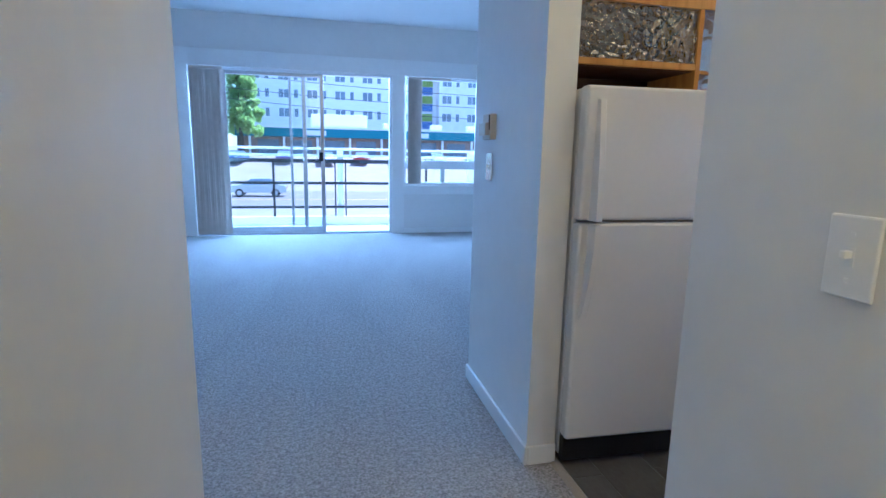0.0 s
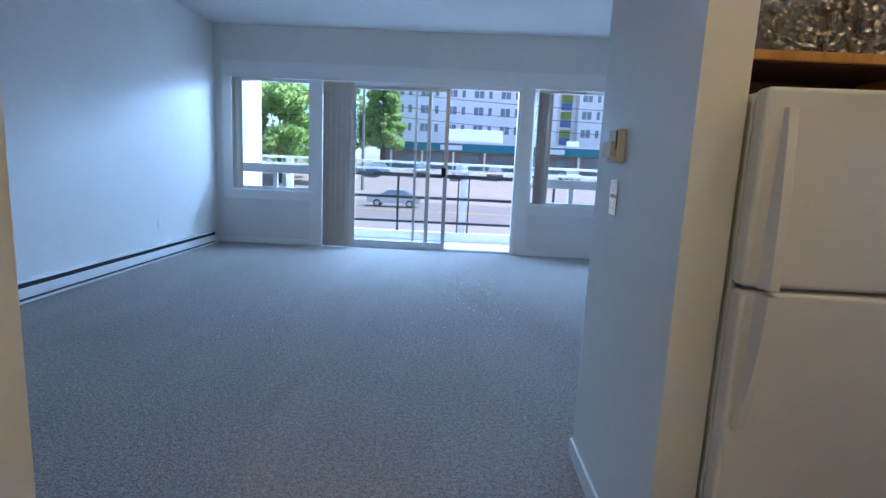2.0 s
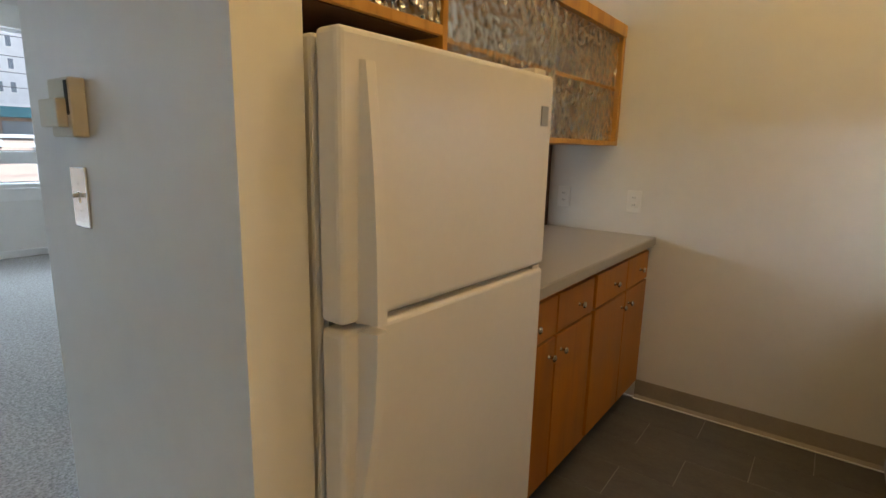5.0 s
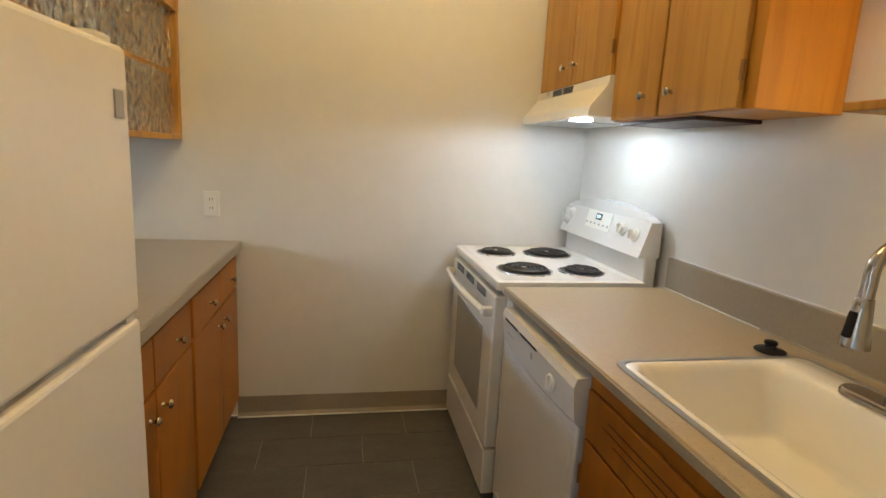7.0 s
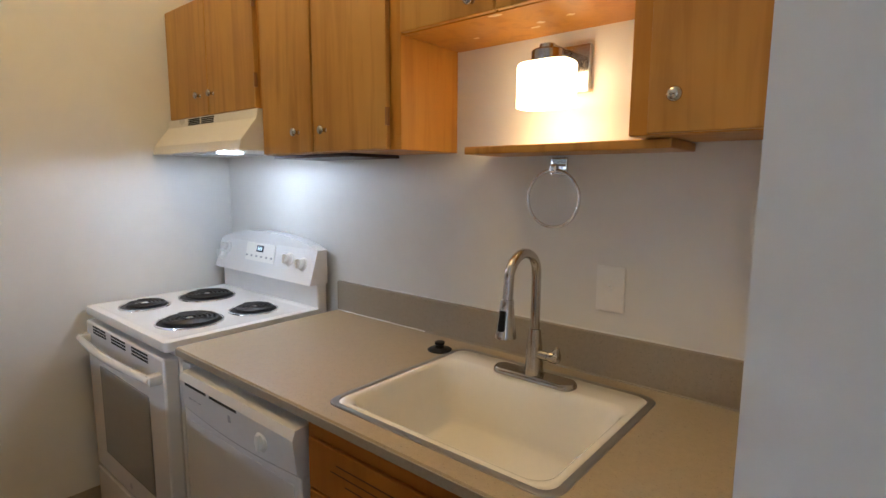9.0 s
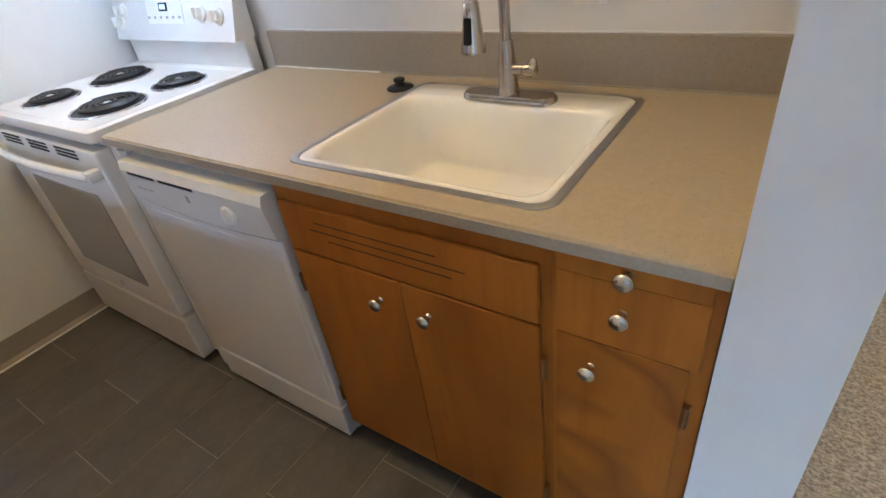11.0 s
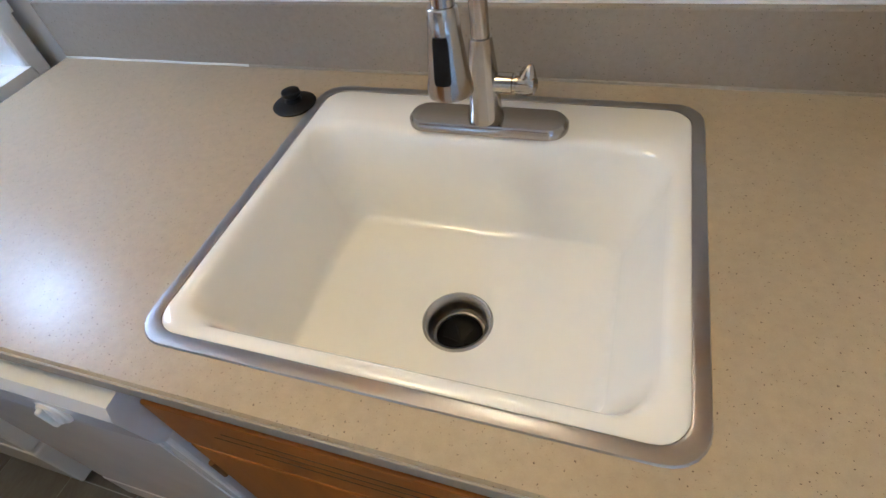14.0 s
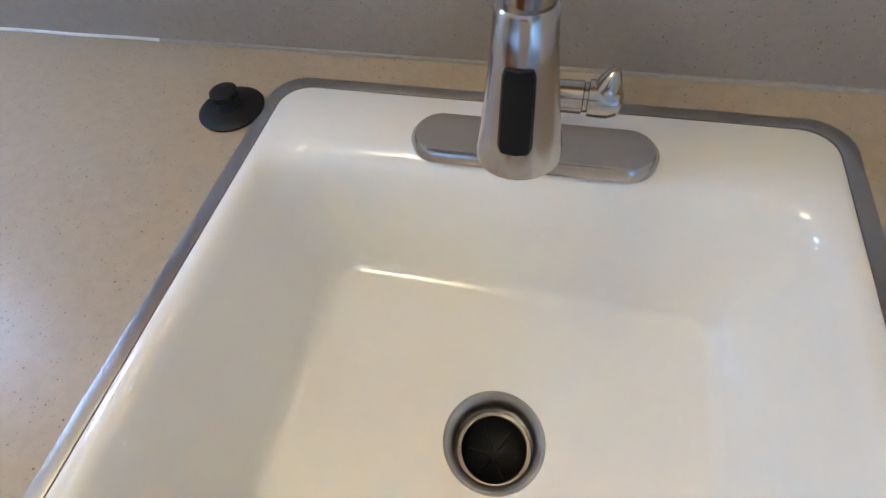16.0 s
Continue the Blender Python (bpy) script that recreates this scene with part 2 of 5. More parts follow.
def glass_of(name, color=(1, 1, 1), rough=0.0, ripple=0.0, ripple_scale=30.0):
    m = bpy.data.materials.new(name)
    m.use_nodes = True
    nt = m.node_tree
    b = nt.nodes["Principled BSDF"]
    b.inputs["Base Color"].default_value = (*color, 1)
    b.inputs["Transmission Weight"].default_value, b.inputs["Roughness"].default_value, b.inputs["IOR"].default_value = 1.0, rough, 1.45
    if ripple:
        tc = nt.nodes.new("ShaderNodeTexCoord")
        v = nt.nodes.new("ShaderNodeTexVoronoi")
        v.feature = "SMOOTH_F1"
        v.inputs["Scale"].default_value = ripple_scale
        n = nt.nodes.new("ShaderNodeTexNoise")
        n.inputs["Scale"].default_value = ripple_scale * 0.7
        mx = nt.nodes.new("ShaderNodeMath")
        mx.operation = "ADD"
        bp = nt.nodes.new("ShaderNodeBump")
        bp.inputs["Strength"].default_value, bp.inputs["Distance"].default_value = ripple, 0.012
        nt.links.new(tc.outputs["Object"], v.inputs["Vector"])
        nt.links.new(tc.outputs["Object"], n.inputs["Vector"])
        nt.links.new(v.outputs["Distance"], mx.inputs[0])
        nt.links.new(n.outputs[0], mx.inputs[1])
        nt.links.new(mx.outputs[0], bp.inputs["Height"])
        nt.links.new(bp.outputs[0], b.inputs["Normal"])
    return m


def glow(name, color, strength):
    m = bpy.data.materials.new(name)
    m.use_nodes = True
    b = m.node_tree.nodes["Principled BSDF"]
    b.inputs["Base Color"].default_value = (0.9, 0.88, 0.84, 1)
    b.inputs["Emission Color"].default_value = (*color, 1)
    b.inputs["Emission Strength"].default_value = strength
    return m


PAINT = mat("wall_paint", (0.74, 0.73, 0.70), 0.53, vary=0.03, scale=1.5, bump=0.22, bump_scale=260, bump_dist=0.001)
GLOSS_PAINT = mat("gloss_wall_paint", (0.74, 0.72, 0.68), 0.34, vary=0.03, scale=1.5, bump=0.25, bump_scale=200, bump_dist=0.001)
CEILING = mat("ceiling_paint", (0.80, 0.80, 0.79), 0.32, vary=0.03, scale=1.2, bump=0.4, bump_scale=90, bump_dist=0.002)
TRIM = mat("trim_paint", (0.80, 0.80, 0.78), 0.35, vary=0.03, scale=3, bump=0.1, bump_scale=120)
CARPET = carpet("carpet", (0.235, 0.218, 0.202), (0.505, 0.475, 0.445))
TILE = mat("slate_vinyl", (0.100, 0.093, 0.088), 0.5, vary=0.25, scale=5, stretch=(2.5, 1, 1), bump=0.25, bump_scale=40, random_shift=9.0)
GROUT = mat("grout", (0.27, 0.255, 0.24), 0.8, vary=0.2, scale=30)
COVE = mat("cove_base", (0.33, 0.29, 0.24), 0.5, vary=0.08, scale=8)
WOOD = wood("honey_wood", (0.44, 0.215, 0.040), (0.58, 0.315, 0.068), streak=0.45)
WOOD_LOW = wood("amber_wood", (0.31, 0.104, 0.010), (0.435, 0.158, 0.0135), figure=0.45, streak=0.22)
# warm lamp glow and door-gap shade are put into this orange
WOOD_IN = wood("lamp_glow_gap_wood", (0.42, 0.178, 0.017), (0.54, 0.250, 0.030))
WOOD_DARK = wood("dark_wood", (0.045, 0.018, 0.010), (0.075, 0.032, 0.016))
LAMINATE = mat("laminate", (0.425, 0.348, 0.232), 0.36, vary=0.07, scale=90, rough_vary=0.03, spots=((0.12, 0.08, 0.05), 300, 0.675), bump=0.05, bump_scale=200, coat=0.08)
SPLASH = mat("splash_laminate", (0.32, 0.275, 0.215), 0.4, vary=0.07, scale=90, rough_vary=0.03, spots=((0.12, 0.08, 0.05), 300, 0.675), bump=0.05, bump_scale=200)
LAMINATE_EDGE = mat("laminate_edge", (0.36, 0.32, 0.26), 0.38, vary=0.10, scale=120)
ENAMEL = mat("white_enamel", (0.80, 0.80, 0.80), 0.22, vary=0.02, scale=4, coat=0.3)
FRIDGE = mat("fridge_white", (0.78, 0.76, 0.73), 0.38, vary=0.02, scale=5, bump=0.15, bump_scale=300, bump_dist=0.0006)
PORCELAIN = mat("cream_porcelain", (0.91, 0.895, 0.855), 0.07, vary=0.015, scale=6, coat=0.6)
ALMOND = mat("almond_enamel", (0.80, 0.785, 0.74), 0.3, vary=0.03, scale=5)
NICKEL = mat("brushed_nickel", (0.46, 0.425, 0.385), 0.19, 1.0, vary=0.02, scale=12, rough_vary=0.02)
KNOB = mat("satin_knob", (0.66, 0.63, 0.60), 0.26, 1.0, vary=0.03, scale=40, rough_vary=0.03)
CHROME = mat("chrome", (0.75, 0.75, 0.76), 0.08, 1.0, vary=0.01, scale=20, rough_vary=0.02)
STEEL = mat("steel_band", (0.42, 0.41, 0.40), 0.34, 1.0, vary=0.04, scale=25, rough_vary=0.015)
BLACK = mat("black_rubber", (0.008, 0.008, 0.009), 0.5, vary=0.2, scale=20, spec=0.25)
COIL = mat("burner_coil", (0.03, 0.028, 0.027), 0.5, 0.4, vary=0.3, scale=30)
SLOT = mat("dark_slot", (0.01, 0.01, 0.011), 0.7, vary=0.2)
OVEN_GLASS = mat("oven_window", (0.30, 0.30, 0.32), 0.08, vary=0.05, spec=0.7, coat=0.5)
GREY_MARK = mat("grey_print", (0.35, 0.36, 0.38), 0.5, vary=0.1)
PLASTIC = mat("white_plastic", (0.82, 0.81, 0.78), 0.35, vary=0.02)
BEIGE_PLASTIC = mat("beige_plastic", (0.58, 0.52, 0.41), 0.4, vary=0.05)
BLIND = mat("blind_fabric", (0.56, 0.50, 0.43), 0.75, vary=0.08, scale=12, bump=0.15, bump_scale=300)
VINYL = mat("window_vinyl", (0.78, 0.79, 0.80), 0.4, vary=0.03)
ALU = mat("aluminium", (0.55, 0.56, 0.58), 0.35, 0.9, vary=0.06)
PANE = glass_of("clear_glass", (0.98, 1.0, 0.99))
OBSCURE = glass_of("patterned_glass", (0.95, 0.96, 0.94), 0.22)
CLEAR_RELIEF = glass_of("hammered_glass", (0.85, 0.80, 0.72), 0.02)
CLEAR_RELIEF.node_tree.nodes["Principled BSDF"].inputs["IOR"].default_value = 1.85
STAINED = wood("stained_wood", (0.31, 0.104, 0.010), (0.435, 0.158, 0.0135), figure=0.45, streak=0.22, stain=(0.13, 0.035, 0.008))
SHADE_GLASS = glow("lit_opal_glass", (1.0, 0.74, 0.38), 3.4)
LENS = glow("lit_lens", (0.9, 0.96, 1.0), 4.5)
DISPLAY = mat("display", (0.02, 0.03, 0.04), 0.15, vary=0.1)
DIGIT = glow("display_digit", (0.5, 0.8, 1.0), 0.8)
CONCRETE = mat("concrete", (0.52, 0.50, 0.47), 0.85, vary=0.12, scale=3, bump=0.2)
LOT = mat("sunbleached_lot", (0.27, 0.215, 0.185), 0.9, vary=0.14, scale=0.35, bump=0.1)
ASPHALT = mat("asphalt", (0.19, 0.155, 0.14), 0.9, vary=0.15, scale=0.6)
PAVING = mat("tan_paving", (0.26, 0.215, 0.19), 0.9, vary=0.12, scale=0.8, bump=0.2)
GROUND = mat("verge", (0.20, 0.17, 0.13), 0.95, vary=0.3, scale=0.2)
YELLOW = mat("road_yellow", (0.6, 0.38, 0.05), 0.8, vary=0.1)
STUCCO = mat("stucco", (0.75, 0.75, 0.76), 0.9, vary=0.08, scale=0.7)
SIDING = mat("grey_siding", (0.80, 0.80, 0.82), 0.8, vary=0.08, scale=0.5, stretch=(1, 1, 6))
BRICKISH = mat("brown_shopfront", (0.34, 0.25, 0.20), 0.85, vary=0.2, scale=2)
TEAL = mat("teal_metal", (0.05, 0.20, 0.24), 0.5, vary=0.08, scale=0.5)
WHITE_OUT = mat("outdoor_white", (0.8, 0.8, 0.8), 0.6, vary=0.04)
DARK_RAIL = mat("dark_rail", (0.025, 0.026, 0.028), 0.45, vary=0.2, scale=8)
POLE = mat("weathered_pole", (0.27, 0.25, 0.23), 0.9, vary=0.15, scale=2)
BARK = mat("bark", (0.09, 0.065, 0.045), 0.9, vary=0.3, scale=6)
LEAF = mat("leaf", (0.28, 0.39, 0.12), 0.55, vary=0.35, scale=1.5, random_shift=5)
lt = LEAF.node_tree
thin, blend = lt.nodes.new("ShaderNodeBsdfTranslucent"), lt.nodes.new("ShaderNodeMixShader")
thin.inputs[0].default_value, blend.inputs[0].default_value = (0.58, 0.72, 0.25, 1), 0.6
lt.links.new(lt.nodes["Principled BSDF"].outputs[0], blend.inputs[1])
lt.links.new(thin.outputs[0], blend.inputs[2])
lt.links.new(blend.outputs[0], lt.nodes["Material Output"].inputs[0])
FAR_GLASS = mat("far_window_glass", (0.20, 0.23, 0.27), 0.15, vary=0.2, scale=0.5)
CAR_PAINT = [mat("car_paint_" + n, c, 0.3, 0.3, vary=0.02, coat=0.6) for n, c in (("silver", (0.55, 0.56, 0.57)), ("blue", (0.05, 0.10, 0.3)), ("red", (0.35, 0.04, 0.03)), ("white", (0.75, 0.75, 0.74)), ("purple", (0.15, 0.10, 0.28)), ("black", (0.03, 0.03, 0.035)))]

# ---- the setting ----
XL, XR = -2.86, 3.81          # living room's side walls
YW = 9.157                    # inner face of the window wall
YS = 0.803                    # wall behind the sink
ZC = 3.25                     # ceiling
WIN_L, DOOR, WIN_R = (-2.60, -1.41), (-1.22, 1.745), (1.945, 3.20)
SILL, HEAD = 0.83, 2.50


def structure(name, bm, material, label, category):
    return solo(name, bm, material, label, category, kind="structure")


def wall(name, boxes, label, material=None):
    bm = bmesh.new()
    for b in boxes:
        box(*b, bm=bm)
    return structure(name, bm, material or PAINT, label, "wall")


wall("wall_north", [(XL - 0.2, WIN_L[0], YW, YW + 0.16, 0, ZC), (WIN_L[1], DOOR[0], YW, YW + 0.16, 0, ZC), (DOOR[1], WIN_R[0], YW, YW + 0.16, 0, ZC),
                    (WIN_R[1], XR + 0.2, YW, YW + 0.16, 0, ZC), (WIN_L[0], WIN_L[1], YW, YW + 0.16, 0, SILL), (WIN_R[0], WIN_R[1], YW, YW + 0.16, 0, SILL),
                    (WIN_L[0], WIN_L[1], YW, YW + 0.16, HEAD, ZC), (DOOR[0], DOOR[1], YW, YW + 0.16, HEAD, ZC), (WIN_R[0], WIN_R[1], YW, YW + 0.16, HEAD, ZC)],
     "off-white painted wall with a glazed door and two windows")
wall("wall_west", [(XL - 0.2, XL, 1.50, YW, 0, ZC)], "off-white painted wall with a long baseboard heater")
wall("wall_east", [(XR, XR + 0.2, 0.6, YW, 0, ZC)], "cream painted wall at the kitchen's end")
wall("wall_sink", [(1.394, XR, 0.66, YS, 0, ZC)], "cream painted wall behind the sink and range")
wall("wall_stub", [(1.262, 1.394, -0.6, 1.485, 0, ZC)], "off-white painted wall end between the entry and the kitchen")
wall("wall_hall", [(0.25, 0.372, -0.6, 1.645, 0, ZC)], "semi-gloss off-white painted entry wall", GLOSS_PAINT)
wall("wall_south", [(XL, 0.25, 1.50, 1.645, 0, ZC)], "plain off-white painted wall")
wall("wall_entry", [(0.25, 0.36, -0.75, -0.6, 0, ZC), (1.24, 1.394, -0.75, -0.6, 0, ZC), (0.36, 1.24, -0.75, -0.6, 2.04, ZC)], "off-white painted wall round the entry door")
wall("wall_partition", [(1.42, 1.548, 2.535, 3.42, 0, ZC)], "off-white painted partition beside the refrigerator")
entry = thing("door_1", (0.8, -0.68, 0), "closed white painted flush entry door", "door", kind="structure")
part("leaf", box(0.36, 1.24, -0.72, -0.67, 0.01, 2.03, 0.003), TRIM, entry)
part("door_knob", lathe((1.16, -0.67, 1.0), (0, 1, 0), [(0.03, 0), (0.03, 0.006), (0.012, 0.012), (0.012, 0.04), (0.027, 0.05), (0.027, 0.07), (0.012, 0.08)]), NICKEL, entry)
structure("ceiling", box(XL - 0.2, XR + 0.2, -0.75, YW + 0.16, ZC, ZC + 0.2), CEILING, "white painted textured ceiling", "ceiling")

# carpet, and the kitchen's vinyl tiles on their bed
structure("floor", join(join(box(XL, XR, 3.14, YW, -0.2, 0.0), box(XL, 0.26, 1.5, 3.14, -0.2, 0.0)), box(0.26, 1.545, -0.6, 3.14, -0.2, 0.0)), CARPET, "beige-grey cut pile carpet", "floor")
kitchen_floor = thing("floor_kitchen", (2.6, 1.9, 0), "dark slate-grey vinyl tiles laid in a running bond", "floor", kind="structure")
part("bed", box(1.545, XR, YS, 3.14, -0.2, -0.002), GROUT, kitchen_floor)
structure("trim_threshold", prism([(1.525, 0.0), (1.535, 0.008), (1.56, 0.008), (1.57, -0.002)], "y", 1.485, 2.56), LAMINATE_EDGE, "beige metal strip between carpet and tiles", "threshold")


def baseboard(name, b, material=TRIM, label="white painted wooden baseboard"):
    return structure(name, box(*b, 0.006), material, label, "baseboard")


baseboard("baseboard_north", (XL + 0.02, DOOR[0] - 0.19, YW - 0.014, YW, 0, 0.085))
baseboard("baseboard_north_east", (DOOR[1] + 0.19, XR - 0.02, YW - 0.014, YW, 0, 0.085))
baseboard("baseboard_partition", (1.406, 1.42, 2.521, 3.434, 0, 0.085))
baseboard("baseboard_partition_end", (1.4205, 1.548, 2.521, 2.535, 0, 0.085))
baseboard("baseboard_partition_far", (1.4205, 1.548, 3.42, 3.434, 0, 0.085))
baseboard("baseboard_south", (XL + 0.09, 0.371, 1.645, 1.659, 0, 0.085))
baseboard("baseboard_stub", (1.248, 1.262, -0.58, 1.499, 0, 0.085))
baseboard("baseboard_stub_end", (1.2625, 1.394, 1.485, 1.499, 0, 0.085))
baseboard("baseboard_east", (XR - 0.014, XR, 3.2, YW - 0.02, 0, 0.085))
cove = thing("baseboard_kitchen", (XR, 2.0, 0), "tan vinyl cove base with a pale caulk line", "baseboard", kind="structure")
part("cove", loft([[Vector((x, y, z)) for x, z in ((XR, 0), (XR, 0.105), (XR - 0.005, 0.105), (XR - 0.007, 0.02), (XR - 0.018, 0.006), (XR - 0.02, 0))] for y in (1.47, 2.56)]), COVE, cove)
part("caulk_line", box(XR - 0.03, XR - 0.0205, 1.47, 2.56, 0, 0.006, 0.002), TRIM, cove, "pale caulk line")

# wide flat casing that ties the windows and the door together
casing = thing("trim_casing", (0.2, YW, 0), "wide flat white painted casing round windows and door", "trim", kind="structure")
CY0, CY1 = YW - 0.02, YW - 0.0005
for nm, b in (("head_board", (-2.745, 3.345, CY0 - 0.002, CY1, HEAD, 2.735)), ("side_board", (-2.745, WIN_L[0], CY0, CY1, SILL - 0.14, HEAD)),
              ("side_board", (WIN_L[1], DOOR[0], CY0, CY1, 0, HEAD)), ("side_board", (DOOR[1], WIN_R[0], CY0, CY1, 0, HEAD)),
              ("side_board", (WIN_R[1], 3.345, CY0, CY1, SILL - 0.19, HEAD)), ("apron", (WIN_L[0], WIN_L[1], CY0, CY1, SILL - 0.14, SILL - 0.02)),
              ("apron", (WIN_R[0], WIN_R[1], CY0, CY1, SILL - 0.19, SILL - 0.07)),
              ("sill", (WIN_L[0] - 0.01, WIN_L[1] + 0.01, YW - 0.045, YW + 0.06, SILL - 0.02, SILL + 0.005)), ("sill", (WIN_R[0] - 0.01, WIN_R[1] + 0.01, YW - 0.045, YW + 0.06, SILL - 0.07, SILL - 0.045))):
    part(nm, box(*b, 0.003), TRIM, casing)


def no_shadow(ob):
    ob.visible_shadow = False
    return ob


def window(name, x0, x1, z0, label):
    """Fixed light above a low slider, in white vinyl."""
    w = thing(name, ((x0 + x1) / 2, YW + 0.08, z0), label, "window", kind="structure")
    y0, y1 = YW + 0.06, YW + 0.125
    for b in ((x0, x0 + 0.04, y0, y1, z0, HEAD), (x1 - 0.04, x1, y0, y1, z0, HEAD), (x0 + 0.04, x1 - 0.04, y0, y1, z0, z0 + 0.05), (x0 + 0.04, x1 - 0.04, y0, y1, HEAD - 0.04, HEAD)):
        part("frame", box(*b, 0.004), VINYL, w)
    part("transom", box(x0 + 0.04, x1 - 0.04, y0 - 0.01, y1, z0 + 0.265, z0 + 0.40, 0.005), VINYL, w)
    xm = (x0 + x1) / 2 + 0.03
    part("mullion", box(xm - 0.035, xm + 0.035, y0, y1, z0 + 0.05, z0 + 0.265, 0.004), VINYL, w)
    for b in ((x0 + 0.04, x1 - 0.04, z0 + 0.40, HEAD - 0.04), (x0 + 0.04, xm - 0.035, z0 + 0.05, z0 + 0.265), (xm + 0.035, x1 - 0.04, z0 + 0.05, z0 + 0.265)):
        no_shadow(part("pane", box(b[0], b[1], YW + 0.09, YW + 0.096, b[2], b[3]), PANE, w))


window("window_1", *WIN_L, SILL + 0.006, "white vinyl window with a low slider beneath")
window("window_2", *WIN_R, SILL - 0.044, "white vinyl window with a low slider beneath")

sd = thing("door_2", (0.26, YW + 0.08, 0), "aluminium sliding patio door, slid half open", "sliding door", kind="structure")
for b in ((DOOR[0], DOOR[0] + 0.035, YW + 0.02, YW + 0.15, 0, HEAD), (DOOR[1] - 0.035, DOOR[1], YW + 0.02, YW + 0.15, 0, HEAD), (DOOR[0] + 0.035, DOOR[1] - 0.035, YW + 0.02, YW + 0.15, HEAD - 0.04, HEAD)):
    part("jamb", box(*b, 0.004), VINYL, sd)
part("track", box(DOOR[0] + 0.035, DOOR[1] - 0.035, YW + 0.01, YW + 0.15, 0.0, 0.03, 0.004), ALU, sd, "ridged aluminium floor track")
for x0, x1, y, nm in ((-1.185, 0.42, YW + 0.105, "fixed_panel"), (-0.90, 0.69, YW + 0.055, "sliding_panel")):
    f = bmesh.new()
    for b in ((x0, x0 + 0.055, 0.03, HEAD - 0.04), (x1 - 0.06, x1, 0.03, HEAD - 0.04), (x0 + 0.055, x1 - 0.06, 0.03, 0.12), (x0 + 0.055, x1 - 0.06, HEAD - 0.09, HEAD - 0.04)):
        box(b[0], b[1], y - 0.018, y + 0.018, b[2], b[3], 0.004, bm=f)
    p = part(nm, f, ALU, sd)
    no_shadow(part("pane", box(x0 + 0.055, x1 - 0.06, y - 0.003, y + 0.003, 0.12, HEAD - 0.09), PANE, p))
scr = bmesh.new()
for b in ((-1.17, -1.13, 0.03, HEAD - 0.04), (0.165, 0.205, 0.03, HEAD - 0.04), (-1.13, 0.165, 0.03, 0.075), (-1.13, 0.165, HEAD - 0.08, HEAD - 0.04)):
    box(b[0], b[1], YW + 0.128, YW + 0.146, b[2], b[3], 0.003, bm=scr)
part("screen_frame", scr, ALU, sd, "thin aluminium screen frame")
part("latch", box(0.60, 0.665, YW + 0.012, YW + 0.037, 1.15, 1.29, 0.008), BLACK, sd, "black pull latch")

# unseen slab, added to block the sun; its depth sets the balcony's sunlit strip
structure("ceiling_sun_block", box(XL - 0.2, XR + 0.2, YW + 0.161, 10.25, 2.95, 3.2), CONCRETE, "unseen concrete slab added to block the sun", "eave")

for lx, ly in ((2.6, 1.75), (0.82, 0.15)):
    hl = thing("ceiling_light", (lx, ly, ZC), "round frosted glass ceiling light", "ceiling light", "ceiling lights")
    part("pan", lathe((lx, ly, ZC - 0.03), (0, 0, 1), [(0.15, 0), (0.15, 0.028)], 32), NICKEL, hl)
    part("dome", lathe((lx, ly, ZC - 0.03), (0, 0, -1), [(0.14, 0), (0.135, 0.03), (0.11, 0.06), (0.06, 0.08), (0.01, 0.085)], 32), PLASTIC, hl, "frosted glass dome", smooth=True)

# ---- kitchen ----
def knob(parent, x, y, z, d, bm_r=0.0155, material=None):
    """Mushroom knob on a face that looks along d in y."""
    return part("knob", lathe((x, y, z), (0, d, 0), [(0.008, 0), (0.0065, 0.003), (0.0050, 0.012), (0.0065, 0.015), (bm_r * 0.82, 0.0175), (bm_r, 0.0205), (bm_r * 0.96, 0.0235), (bm_r * 0.72, 0.0265), (bm_r * 0.38, 0.0282), (0.001, 0.0286)], 20), material or KNOB, parent, "brushed nickel knob", smooth=True)


def hinge(parent, x, y, z, d):
    bm = tube([(x, y + d * 0.006, z - 0.025), (x, y + d * 0.006, z + 0.025)], 0.005, 8)
    box(x - 0.007, x + 0.007, min(y, y + d * 0.003), max(y, y + d * 0.003), z - 0.025, z + 0.025, bm=bm)
    return part("hinge", bm, BRONZE, parent, "small bronze hinge")


BRONZE = mat("bronze", (0.32, 0.17, 0.07), 0.4, 0.8, vary=0.1)


def face(parent, name, x0, x1, z0, z1, y, d, material, thick=0.018, bevel=0.003):
    ys = sorted((y, y + d * thick))
    return part(name, box(x0, x1, ys[0], ys[1], z0, z1, bevel), material, parent)


# sink side base cabinets
FY = 1.446
sc = thing("sink_cabinet", (1.97, 1.1, 0), "amber-stained wooden sink base cabinet with a grooved false front", "cabinet")
def carcass(parent, x0, x1, y0, y1, z0, z1, front, material):
    """An open box of panels with a face frame, so that a bowl can hang in it."""
    part("side_panel", box(x0, x0 + 0.016, y0, y1, z0, z1), material, parent)
    part("side_panel", box(x1 - 0.016, x1, y0, y1, z0, z1), material, parent)
    part("bottom_panel", box(x0 + 0.016, x1 - 0.016, y0, y1, z0, z0 + 0.016), material, parent)
    ya, yb = (y1 - 0.018, y1) if front > 0 else (y0, y0 + 0.018)
    part("top_rail", box(x0 + 0.016, x1 - 0.016, ya, yb, z1 - 0.05, z1), material, parent)
    for xa in (x0 + 0.016, x1 - 0.046):
        part("stile", box(xa, xa + 0.030, ya, yb - 0.0005, z0 + 0.016, z1 - 0.05), material, parent)
    part("mid_rail", box(x0 + 0.016, x1 - 0.016, ya, yb, 0.69, 0.73), material, parent)


